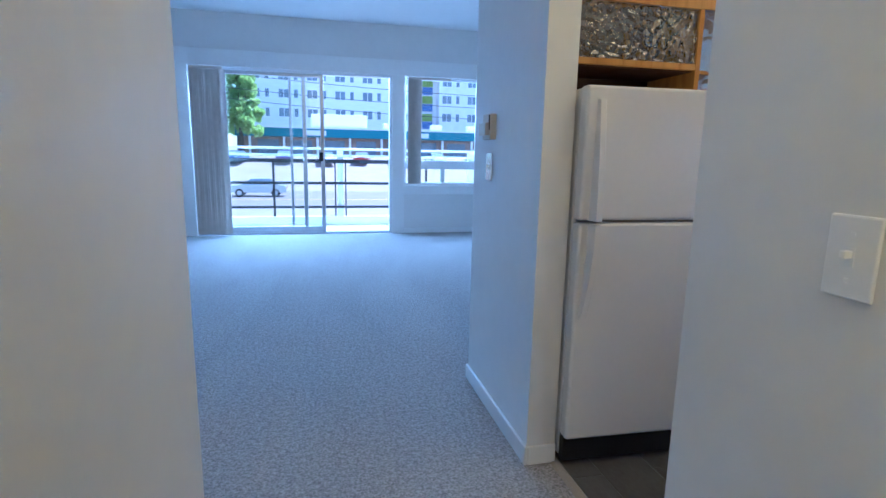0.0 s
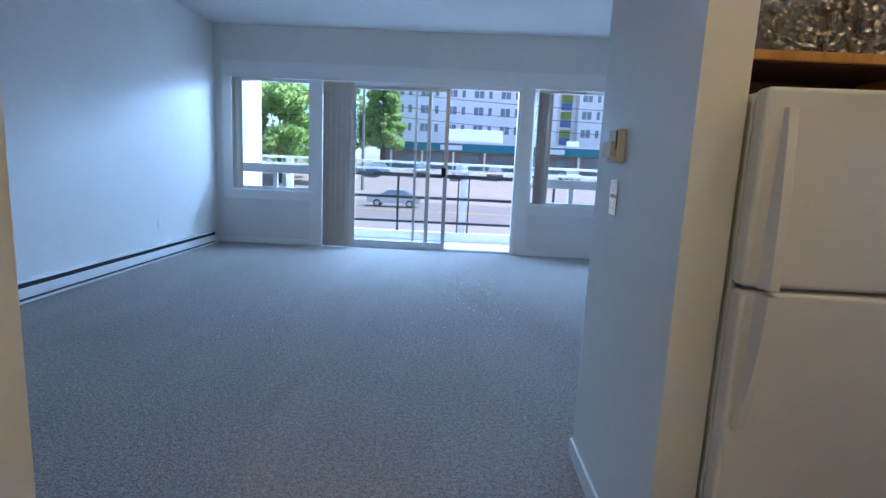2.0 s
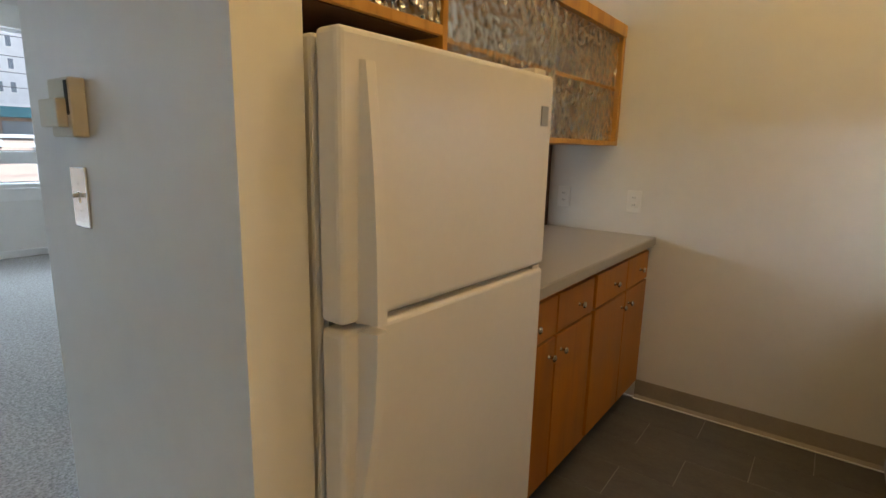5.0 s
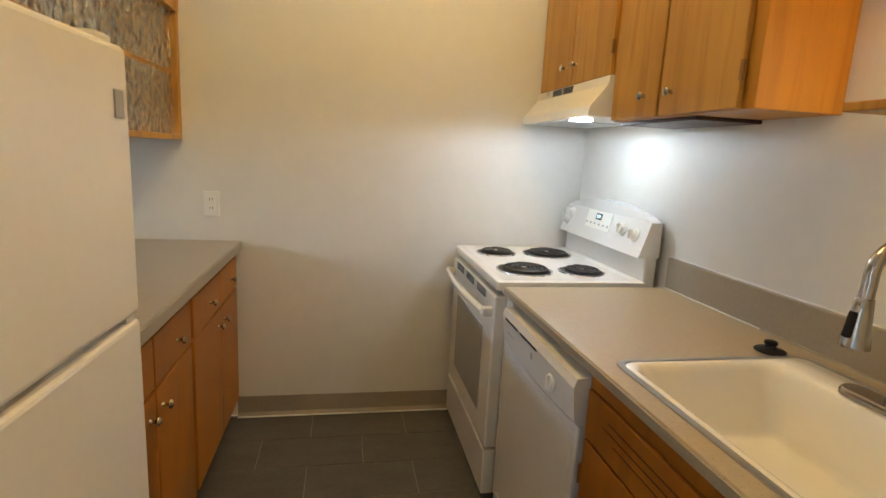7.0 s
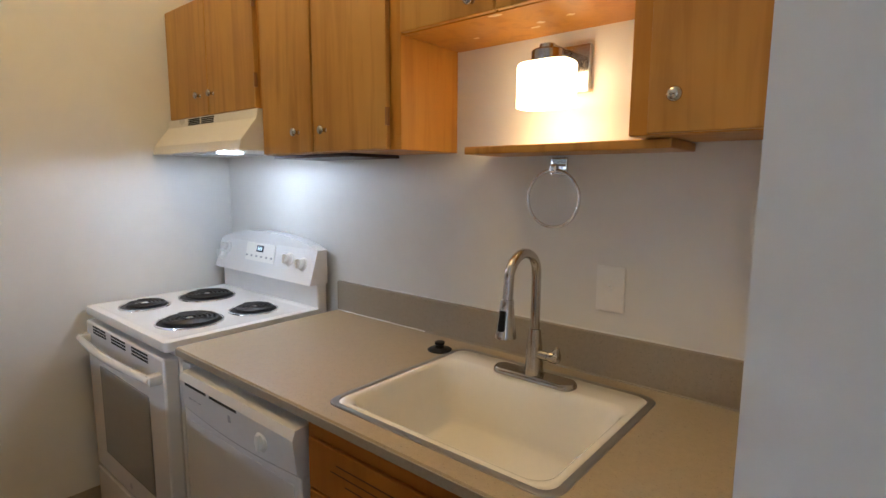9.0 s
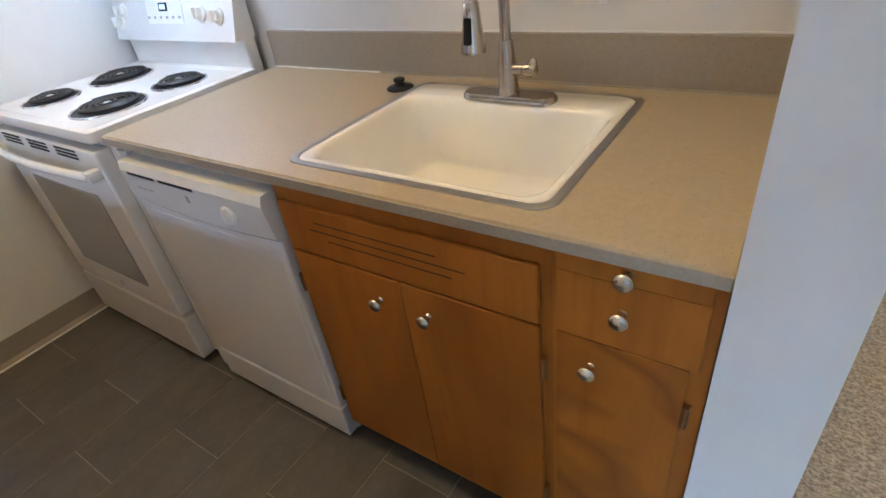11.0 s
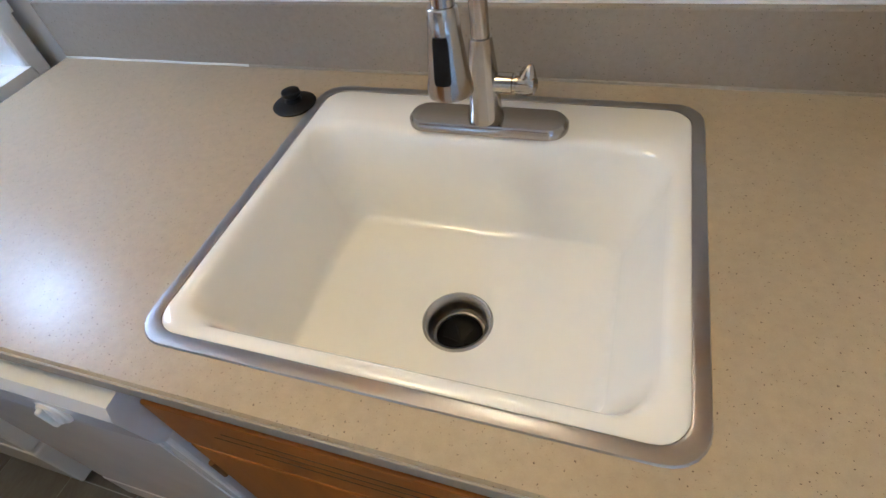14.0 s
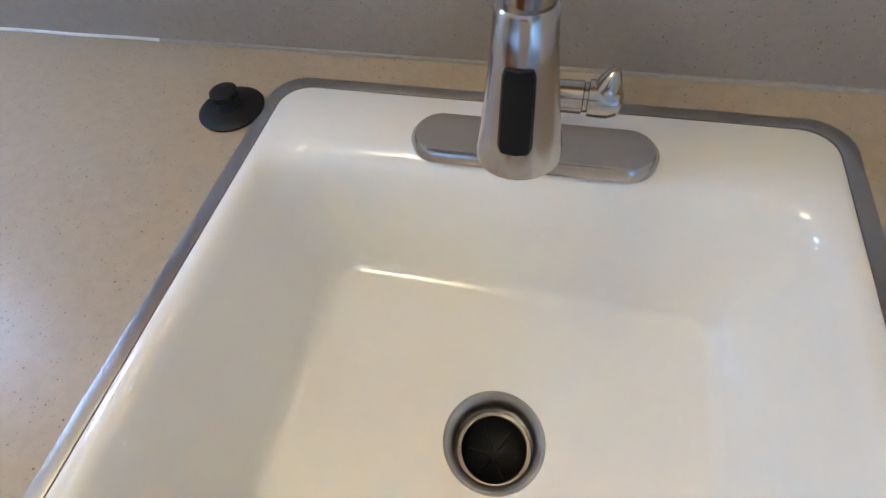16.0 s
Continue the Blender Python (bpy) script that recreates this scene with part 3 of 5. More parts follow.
carcass(sc, 1.642, 2.285, 0.83, FY, 0.08, 0.884, 1, WOOD_LOW)
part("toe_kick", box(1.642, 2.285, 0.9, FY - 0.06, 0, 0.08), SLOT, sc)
fp = face(sc, "false_front", 1.662, 2.272, 0.722, 0.845, FY, 1, WOOD_LOW, 0.012)
for i, (a, b) in enumerate(((1.86, 2.17), (1.80, 2.19), (1.83, 2.14))):
    part("groove", box(a, b, FY + 0.0105, FY + 0.0124, 0.808 - 0.02 * i, 0.811 - 0.02 * i), WOOD_DARK, fp)
for x0, x1, kx, hx in ((1.9645, 2.272, 2.027, 2.274), (1.662, 1.9620, 1.903, 1.656)):
    d = face(sc, "door", x0, x1, 0.100, 0.716, FY, 1, WOOD_LOW, 0.012)
    knob(d, kx, FY + 0.012, 0.650, 1)
    for z in (0.62, 0.22):
        hinge(d, hx, FY + 0.006, z, 1)

dc = thing("drawer_cabinet", (1.52, 1.1, 0), "amber-stained wooden base cabinet with cutting board, drawer and door", "cabinet")
part("body", box(1.397, 1.6415, 0.83, FY, 0.08, 0.884), WOOD_LOW, dc)
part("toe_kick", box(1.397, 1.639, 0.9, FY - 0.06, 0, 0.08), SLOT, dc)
cb = face(dc, "cutting_board", 1.412, 1.632, 0.850, 0.884, FY, 1, WOOD_LOW, 0.008, 0.0015)
knob(cb, 1.525, FY + 0.008, 0.869, 1)
dr = face(dc, "drawer", 1.412, 1.632, 0.722, 0.8485, FY, 1, WOOD_LOW, 0.008, 0.0015)
knob(dr, 1.527, FY + 0.008, 0.795, 1)
d = face(dc, "door", 1.425, 1.632, 0.100, 0.7195, FY, 1, STAINED, 0.008, 0.0015)
knob(d, 1.572, FY + 0.008, 0.662, 1)
for z in (0.62, 0.22):
    hinge(d, 1.420, FY + 0.002, z, 1)

# worktop with its cut-out and splashback
SX0, SX1, SY0, SY1 = 1.658, 2.273, 0.873, 1.412
wt = thing("worktop", (2.1, 1.1, 0.875), "beige speckled laminate worktop with a splashback", "worktop")
outer = lambda z, i=0.0: rrect(1.395 + i, 2.955 - i, YS + 0.001 + i, 1.462 - i, z, 0.004)
inner = lambda z: rrect(SX0 + 0.02, SX1 - 0.02, SY0 + 0.02, SY1 - 0.02, z, 0.03)
part("top", loft([inner(0.888), outer(0.888), outer(0.911), outer(0.915, 0.003), inner(0.915), inner(0.888)], cap=(False, False)), LAMINATE, wt)
part("front_edge", box(1.396, 2.955, 1.462, 1.465, 0.889, 0.911, 0.001), LAMINATE_EDGE, wt, "greyish laminate edge band")
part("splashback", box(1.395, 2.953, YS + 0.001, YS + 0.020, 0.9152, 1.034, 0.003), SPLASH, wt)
part("top_caulk", tube([(1.40 + 0.1 * i, YS + 0.004, 1.0345 + 0.0015 * math.sin(i * 2.3)) for i in range(16)], 0.003, 6), TRIM, wt, "uneven line of old caulk")
part("cove_caulk", tube([(1.40, YS + 0.021, 0.9165), (2.47, YS + 0.021, 0.9165)], 0.003, 6), LAMINATE_EDGE, wt)
part("cove_caulk", tube([(2.47 + 0.048 * i, YS + 0.0215, 0.9166 + 0.0006 * math.sin(i * 1.7)) for i in range(11)], 0.0024, 6), ALMOND, wt, "glossy pale caulk bead")

# sink
sk = thing("sink", (1.966, 1.14, 0.74), "cream enamelled drop-in sink with a steel rim", "sink")
R = lambda i, z, r: rrect(SX0 + i, SX1 - i, SY0 + i, SY1 - i, z, r)
part("steel_rim", loft([R(0, 0.9152, 0.042), R(0.0015, 0.9172, 0.041), R(0.015, 0.9182, 0.034), R(0.0172, 0.9172, 0.033), R(0.0172, 0.905, 0.033)], cap=(False, False)), STEEL, sk, "dull steel rim", smooth=True)
DX, DY = 1.957, 1.200
B = lambda x, y0, y1, z, r: rrect(SX0 + x, SX1 - x, SY0 + y0, SY1 - y1, z, r)
part("bowl", loft([R(0.0176, 0.905, 0.033), R(0.0178, 0.9165, 0.033), R(0.021, 0.9185, 0.032), B(0.029, 0.098, 0.027, 0.9185, 0.039), B(0.0335, 0.1045, 0.0315, 0.9175, 0.042), B(0.0375, 0.110, 0.0355, 0.9145, 0.045), B(0.0410, 0.115, 0.039, 0.9095, 0.048), B(0.0440, 0.119, 0.042, 0.900, 0.052), B(0.0475, 0.1225, 0.0455, 0.888, 0.054),
                    B(0.082, 0.141, 0.084, 0.768, 0.042), B(0.087, 0.146, 0.089, 0.756, 0.038), B(0.094, 0.152, 0.096, 0.750, 0.034), B(0.106, 0.163, 0.108, 0.7475, 0.030), rrect(DX - 0.12, DX + 0.12, DY - 0.12, DY + 0.10, 0.744, 0.08), rrect(DX - 0.0520, DX + 0.0520, DY - 0.0520, DY + 0.0520, 0.7425, 0.0519)], cap=(False, False)), PORCELAIN, sk, "cream porcelain enamel bowl", smooth=True)
part("drain", lathe((DX, DY, 0.744), (0, 0, 1), [(0.058, -0.009), (0.0525, -0.001), (0.0495, 0.001), (0.044, -0.003), (0.041, -0.014), (0.040, -0.036), (0.036, -0.038), (0.036, -0.075)], 40, cap=(False, False)), STEEL, sk, "steel disposal flange", smooth=True)
part("collar", lathe((DX, DY, 0.7075), (0, 0, 1), [(0.0395, 0.0), (0.0395, 0.0022), (0.0355, 0.0022), (0.0352, 0.0)], 40, cap=(False, False)), STEEL, sk, "bright ring inside the drain", smooth=True)
part("splash_guard", lathe((DX, DY, 0.688), (0, 0, 1), [(0.0358, 0.016), (0.034, 0.012), (0.030, 0.004), (0.012, -0.004), (0.004, -0.006)], 32, cap=(False, True)), BLACK, sk, "black rubber splash guard", smooth=True)
for k in range(6):
    a = radians(60 * k)
    part("flap_slit", tube([(DX + 0.006 * math.cos(a), DY + 0.006 * math.sin(a), 0.684), (DX + 0.028 * math.cos(a), DY + 0.028 * math.sin(a), 0.692)], 0.0012, 6), SLOT, sk)

# tap
FX, FYY = 1.962, 0.957
tp = thing("faucet", (FX, FYY, 0.923), "brushed nickel gooseneck pull-down faucet with a side lever", "faucet")
part("deck_plate", loft([rrect(FX - 0.122, FX + 0.122, FYY - 0.031, FYY + 0.031, 0.9175, 0.0305, 8), rrect(FX - 0.122, FX + 0.122, FYY - 0.031, FYY + 0.031, 0.926, 0.0305, 8), rrect(FX - 0.117, FX + 0.117, FYY - 0.026, FYY + 0.026, 0.932, 0.0255, 8)]), NICKEL, tp, smooth=True)
part("body", lathe((FX, FYY, 0.931), (0, 0, 1), [(0.027, 0), (0.027, 0.004), (0.0235, 0.02), (0.021, 0.07), (0.016, 0.118), (0.0155, 0.124)], 28), NICKEL, tp, smooth=True)
hd = Vector((-0.04, 1.0, 0)).normalized()
arc = [Vector((FX, FYY, 1.055)), Vector((FX, FYY, 1.12)), Vector((FX, FYY, 1.19))]
for k in range(1, 13):
    a = math.pi * k / 12
    arc.append(Vector((FX, FYY, 1.205)) + hd * (0.071 * (1 - math.cos(a))) + Vector((0, 0, 0.058 * math.sin(a))))
HX, HY = FX + hd.x * 0.143, FYY + hd.y * 0.143
arc += [Vector((HX, HY, 1.18)), Vector((HX + hd.x * 0.002, HY + hd.y * 0.002, 1.157))]
part("neck", tube(arc, 0.0125, 16), NICKEL, tp, smooth=True)
sp = part("spray_head", lathe((HX + 0.001, HY + 0.002, 1.160), (hd.x * 0.05, hd.y * 0.05, -1), [(0.0145, 0), (0.016, 0.002), (0.0175, 0.025), (0.023, 0.071), (0.026, 0.088), (0.026, 0.094), (0.020, 0.096)], 28), NICKEL, tp, smooth=True)
part("spray_button", loft([[Vector((HX + 0.001 + math.sin(a) * (r + o), HY + 0.002 + 0.05 * (1.16 - z) + math.cos(a) * (r + o), z)) for a, o in ((-w, -0.002), (-w, 0.0008), (-w * 0.8, 0.0022), (0, 0.0026), (w * 0.8, 0.0022), (w, 0.0008), (w, -0.002))] for r, z, w in ((0.0175, 1.1348, 0.42), (0.0182, 1.1306, 0.48), (0.0202, 1.1096, 0.46), (0.0228, 1.0894, 0.43), (0.0233, 1.0861, 0.36))]), BLACK, sp, "black rubber spray button", smooth=True)
lv = part("lever_hub", lathe((FX - 0.012, FYY, 0.988), (-1, 0, 0), [(0.0145, 0), (0.0145, 0.030), (0.0130, 0.031), (0.0130, 0.034), (0.0160, 0.035), (0.0165, 0.052), (0.0135, 0.060), (0.006, 0.064), (0.001, 0.0645)], 28), NICKEL, tp, smooth=True)
part("lever", lathe((FX - 0.060, FYY, 0.990), (-0.22, -0.18, 1), [(0.0140, 0), (0.0128, 0.009), (0.0095, 0.018), (0.0055, 0.025), (0.0022, 0.028), (0.0005, 0.0285)], 20), NICKEL, lv, smooth=True)

solo("sink_stopper", lathe((2.306, 0.940, 0.9155), (0, 0, 1), [(0.037, 0), (0.038, 0.003), (0.034, 0.006), (0.015, 0.009), (0.012, 0.016), (0.016, 0.021), (0.0155, 0.027), (0.011, 0.029)], 32), BLACK, "black rubber sink stopper lying on the worktop", "sink stopper", at=(2.306, 0.940, 0.9155), smooth=True)

# dishwasher
DW0, DW1 = 2.292, 2.888
dw = thing("dishwasher", (2.59, 1.1, 0), "white built-in dishwasher with a dial", "dishwasher")
part("tub", box(DW0, DW1, 0.86, 1.43, 0.02, 0.868), ENAMEL, dw)
part("door", box(DW0 + 0.004, DW1 - 0.004, 1.43, 1.466, 0.145, 0.733, 0.006), ENAMEL, dw)
part("door_panel", box(DW0 + 0.03, DW1 - 0.03, 1.464, 1.4685, 0.165, 0.705, 0.002), ENAMEL, dw)
def panel_profile(u):
    z = 0.734 - 0.016 * math.sin(math.pi * u)
    return [Vector((DW0 + 0.002 + (DW1 - DW0 - 0.004) * u, y, q)) for y, q in ((1.43, z), (1.4675, z), (1.476, z + 0.012), (1.486, 0.835), (1.478, 0.858), (1.43, 0.862))]
cp = part("control_panel", loft([panel_profile(q / 12) for q in range(13)]), ENAMEL, dw)
part("latch_slot", box(2.55, 2.70, 1.4835, 1.4865, 0.826, 0.834), SLOT, cp)
part("latch_slot", box(2.72, 2.85, 1.4835, 1.4865, 0.826, 0.834), SLOT, cp)
dl = part("dial", lathe((2.438, 1.4805, 0.785), (0, 1, 0.1), [(0.027, 0), (0.026, 0.004), (0.022, 0.006), (0.021, 0.009), (0.018, 0.010)], 28), PLASTIC, cp, smooth=True)
part("grip", box(2.433, 2.443, 1.487, 1.497, 0.764, 0.806, 0.003), PLASTIC, dl)
part("mark", box(2.590, 2.604, 1.4795, 1.4835, 0.785, 0.806, 0.001), GREY_MARK, cp, "small grey maker's mark")
for i in range(3):
    part("printed_line", box(2.76 + 0.028 * i, 2.78 + 0.028 * i, 1.4800, 1.4830, 0.786, 0.789), GREY_MARK, cp)
part("kick_plate", box(DW0 + 0.004, DW1 - 0.004, 1.40, 1.468, 0.018, 0.14, 0.005), ENAMEL, dw)
part("side_trim", box(DW1 + 0.001, DW1 + 0.055, 1.40, 1.452, 0.02, 0.872, 0.004), ENAMEL, dw, "white filler strip")
part("toe_space", box(DW0 + 0.01, DW1 - 0.01, 0.95, 1.39, 0, 0.045), SLOT, dw)

# range
R0, R1 = 3.012, 3.772
rg = thing("range", (3.39, 1.15, 0), "white electric range with four coil burners", "range")
part("body", box(R0, R1, 0.835, 1.43, 0.03, 0.885, 0.006), ENAMEL, rg)
part("cooktop", loft([rrect(R0 - 0.004, R1 + 0.004, 0.86, 1.475, 0.886, 0.015), rrect(R0 - 0.006, R1 + 0.006, 0.858, 1.478, 0.90, 0.018), rrect(R0 - 0.004, R1 + 0.004, 0.86, 1.474, 0.917, 0.018), rrect(R0 + 0.012, R1 - 0.012, 0.876, 1.458, 0.922, 0.018), rrect(R0 + 0.03, R1 - 0.03, 0.90, 1.44, 0.918, 0.02)]), ENAMEL, rg, smooth=True)
for bx, by, r in ((3.590, 1.315, 0.078), (3.575, 1.060, 0.100), (3.215, 1.300, 0.100), (3.195, 1.055, 0.078)):
    bn = part("burner", lathe((bx, by, 0.918), (0, 0, 1), [(r + 0.012, 0), (r + 0.010, 0.003), (r + 0.002, 0.001), (0.01, 0.0005)], 40), COIL, rg, "dark drip bowl with a chrome ring", smooth=True)
    part("trim_ring", lathe((bx, by, 0.918), (0, 0, 1), [(r + 0.019, 0.0), (r + 0.018, 0.004), (r + 0.013, 0.005), (r + 0.010, 0.002)], 40, cap=(False, False)), CHROME, bn, "chrome trim ring", smooth=True)
    sp_pts = []
    turns = 4 if r < 0.09 else 5
    for k in range(turns * 24 + 1):
        a = 2 * math.pi * k / 24
        rr = 0.016 + (r - 0.018) * k / (turns * 24)
        sp_pts.append((bx + rr * math.cos(a), by + rr * math.sin(a), 0.929))
    part("coil", tube(sp_pts, 0.0058, 6), COIL, bn, "dark coil element", smooth=True)
    part("coil_hub", lathe((bx, by, 0.92), (0, 0, 1), [(0.014, 0), (0.014, 0.012), (0.01, 0.014)], 16), CHROME, bn)
N = 14
def guard(y_low, y_top):
    out = [Vector((R0 - 0.004, y_low, 1.018)), ]
    for k in range(N + 1):
        u = k / N
        out.append(Vector((R0 - 0.004 + (R1 - R0 + 0.008) * u, y_top, 1.156 + 0.052 * math.sin(math.pi * u) ** 0.7)))
    out.append(Vector((R1 + 0.004, y_low, 1.018)))
    return out
part("backguard_base", box(R0, R1, 0.828, 0.878, 0.886, 1.03, 0.008), ENAMEL, rg)
gd = part("backguard", loft([guard(0.826, 0.826), guard(0.915, 0.872), ]), ENAMEL, rg)
def on_guard(z):
    return 0.915 + (0.872 - 0.915) * (z - 1.018) / 0.15
for kx, kz in ((3.085, 1.095), (3.185, 1.105), (3.700, 1.115), (3.725, 1.080)):
    kb = part("dial", lathe((kx, on_guard(kz) - 0.002, kz), (0, 1, 0.28), [(0.029, 0), (0.027, 0.006), (0.020, 0.010), (0.018, 0.024), (0.012, 0.026)], 24), PLASTIC, gd, smooth=True)
    part("grip", box(kx - 0.005, kx + 0.005, on_guard(kz) + 0.018, on_guard(kz) + 0.034, kz - 0.012, kz + 0.026, 0.003), PLASTIC, kb)
part("display_panel", loft([[Vector((x, on_guard(z) + o, z)) for x, z in ((3.29, 1.075), (3.52, 1.075), (3.53, 1.152), (3.30, 1.152))] for o in (-0.003, 0.002)]), PLASTIC, gd)
part("display", loft([[Vector((x, on_guard(z) + o, z)) for x, z in ((3.385, 1.116), (3.44, 1.116), (3.44, 1.144), (3.385, 1.144))] for o in (0.0, 0.0035)]), DISPLAY, gd, "small dark clock display")
for i in range(3):
    part("digit", loft([[Vector((3.398 + 0.013 * i + dx, on_guard(z) + o, z)) for dx, z in ((0, 1.123), (0.006, 1.123), (0.006, 1.138), (0, 1.138))] for o in (0.002, 0.0042)]), DIGIT, gd)
for i in range(6):
    part("key_print", loft([[Vector((3.305 + 0.04 * i + dx, on_guard(z) + o, z)) for dx, z in ((0, 1.092), (0.014, 1.092), (0.014, 1.10), (0, 1.10))] for o in (0.0, 0.003)]), GREY_MARK, gd)
dr = part("oven_door", box(R0 + 0.006, R1 - 0.006, 1.43, 1.480, 0.235, 0.862, 0.008), ENAMEL, rg)
part("window", box(R0 + 0.14, R1 - 0.14, 1.478, 1.483, 0.33, 0.70, 0.004), OVEN_GLASS, dr, "grey reflective oven window")
for i in range(3):
    for k in range(3):
        part("vent_slot", box(3.14 + 0.2 * i, 3.28 + 0.2 * i, 1.4775, 1.4815, 0.822 + 0.012 * k, 0.829 + 0.012 * k), SLOT, dr)
hb = tube([(R0 + 0.03 + (R1 - R0 - 0.06) * k / 16, 1.512 + 0.02 * math.sin(math.pi * k / 16), 0.795) for k in range(17)], 0.014, 12)
for x in (R0 + 0.035, R1 - 0.035):
    box(x - 0.018, x + 0.018, 1.477, 1.520, 0.778, 0.812, 0.006, bm=hb)
part("handle", hb, ENAMEL, dr, smooth=True)
part("mark", lathe((3.39, 1.4795, 0.275), (0, 1, 0), [(0.012, 0), (0.011, 0.0015)], 16), GREY_MARK, dr, "small round grey mark")
part("drawer", box(R0 + 0.006, R1 - 0.006, 1.43, 1.482, 0.030, 0.225, 0.006), ENAMEL, rg)
for x in (R0 + 0.05, R1 - 0.05):
    for y in (0.9, 1.38):
        part("foot", lathe((x, y, 0), (0, 0, 1), [(0.018, 0), (0.018, 0.03)], 12), BLACK, rg)

# upper cabinets over the sink side
UY = 1.061
def upper(name, x0, x1, z0, z1, doors, knobs, hinges, label):
    c = thing(name, ((x0 + x1) / 2, 0.94, z0), label, "cabinet")
    # body colour carries the niche's lamp glow and the shade between doors
    part("body", box(x0, x1, YS + 0.001, UY, z0, z1, 0.002), WOOD_IN, c)
    made = [face(c, "door", a, b, z0 + 0.002, z1 - 0.012, UY, 1, WOOD) for a, b in doors]
    for i, kx, kz in knobs:
        knob(made[i], kx, UY + 0.018, kz, 1, 0.0145, NICKEL)
    for i, hx, hz in hinges:
        hinge(made[i], hx, UY + 0.012, hz, 1)
    return c


upper("hood_cabinet", 3.052, 3.806, 1.700, 2.175, ((3.075, 3.428), (3.434, 3.792)), ((0, 3.388, 1.782), (1, 3.500, 1.782)), ((0, 3.073, 1.80), (0, 3.073, 2.08)), "honey-brown wooden wall cabinet above the range hood")
upper("wall_cabinet", 2.350, 3.048, 1.528, 2.175, ((2.744, 3.034), (2.393, 2.734)), ((0, 2.818, 1.598), (1, 2.672, 1.598)), ((1, 2.390, 1.622), (1, 2.390, 2.08)), "honey-brown wooden two-door wall cabinet")
BARE = mat("bare_wood", (0.72, 0.56, 0.36), 0.8, vary=0.1, scale=60)
OVER = upper("over_niche_cabinet", 1.704, 2.346, 1.838, 2.175, ((2.030, 2.335), (1.714, 2.024)), ((0, 2.09, 1.873), (1, 1.96, 1.873)), (), "honey-brown wooden cabinet above the lit niche")
upper("end_cabinet", 1.396, 1.700, 1.534, 2.175, ((1.402, 1.658),), ((0, 1.603, 1.605),), (), "honey-brown wooden single-door wall cabinet with one knob")
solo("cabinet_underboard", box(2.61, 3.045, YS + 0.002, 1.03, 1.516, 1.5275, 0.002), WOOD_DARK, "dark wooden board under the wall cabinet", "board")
solo("niche_shelf", box(1.635, 2.178, YS + 0.001, 0.992, 1.512, 1.5325, 0.003), WOOD, "orange-brown wooden shelf under the wall lamp", "shelf")

# bare chips where the varnish has come off the niche's top
for fx, fy, fw, fl in ((2.045, 1.047, 0.017, 0.009), (1.985, 0.93, 0.012, 0.008), (1.90, 0.94, 0.010, 0.007), (2.02, 0.90, 0.014, 0.006), (1.80, 1.03, 0.012, 0.008), (2.20, 0.91, 0.010, 0.006)):
    ch = loft([[Vector((fx + fw * (1 + 0.3 * math.sin(5 * k + fx * 90)) * math.cos(k * math.pi / 4), fy + fl * (1 + 0.3 * math.cos(3 * k + fx * 70)) * math.sin(k * math.pi / 4), z)) for k in range(8)] for z in (1.8372, 1.8379)])
    part("varnish_chip", ch, BARE, OVER, "pale bare chip")

# range hood
hood = thing("range_hood", (3.43, 1.0, 1.53), "almond enamelled range hood with its lamp lit", "range hood")
part("shell", loft([[Vector((x, y, z)) for y, z in ((YS + 0.002, 1.698), (1.083, 1.698), (1.088, 1.664), (1.152, 1.582), (1.160, 1.546), (YS + 0.002, 1.546))] for x in (3.060, 3.804)]), ALMOND, hood)
part("lens", box(3.213, 3.267, 1.06, 1.14, 1.537, 1.5455, 0.003), LENS, hood, "lit frosted lamp lens")
part("filter", box(3.36, 3.70, 0.88, 1.12, 1.542, 1.5458, 0.001), ALU, hood)
for i in range(2):
    for k in range(4):
        part("vent_slot", box(3.38 + 0.12 * i, 3.48 + 0.12 * i, 1.0815, 1.0895, 1.668 + 0.007 * k, 1.6715 + 0.007 * k), SLOT, hood)

# wall lamp in the niche
sc2 = thing("wall_lamp", (1.955, 0.805, 1.76), "brushed nickel wall lamp with a lit opal glass shade", "wall lamp")
part("backplate", box(1.900, 2.012, YS + 0.001, YS + 0.020, 1.674, 1.796, 0.003), NICKEL, sc2)
part("arm", box(1.953, 1.983, YS + 0.022, 0.93, 1.764, 1.784, 0.003), NICKEL, sc2)
part("fitter", lathe((1.968, 0.925, 1.737), (0, 0, 1), [(0.040, 0), (0.040, 0.028), (0.036, 0.032), (0.02, 0.034), (0.02, 0.045)], 24), NICKEL, sc2, smooth=True)
def oval(w, z):
    return [Vector((1.968 + (0.073 * w) * math.copysign(abs(math.cos(a)) ** 0.6, math.cos(a)), 0.925 + (0.051 * w) * math.copysign(abs(math.sin(a)) ** 0.6, math.sin(a)), z)) for a in [2 * math.pi * k / 40 for k in range(40)]]
part("shade", loft([oval(0.5, 1.7405), oval(0.93, 1.738), oval(1.0, 1.731), oval(1.0, 1.627), oval(0.96, 1.627), oval(0.96, 1.727), oval(0.5, 1.735)], cap=(False, False)), SHADE_GLASS, sc2, "lit white opal glass shade", smooth=True)

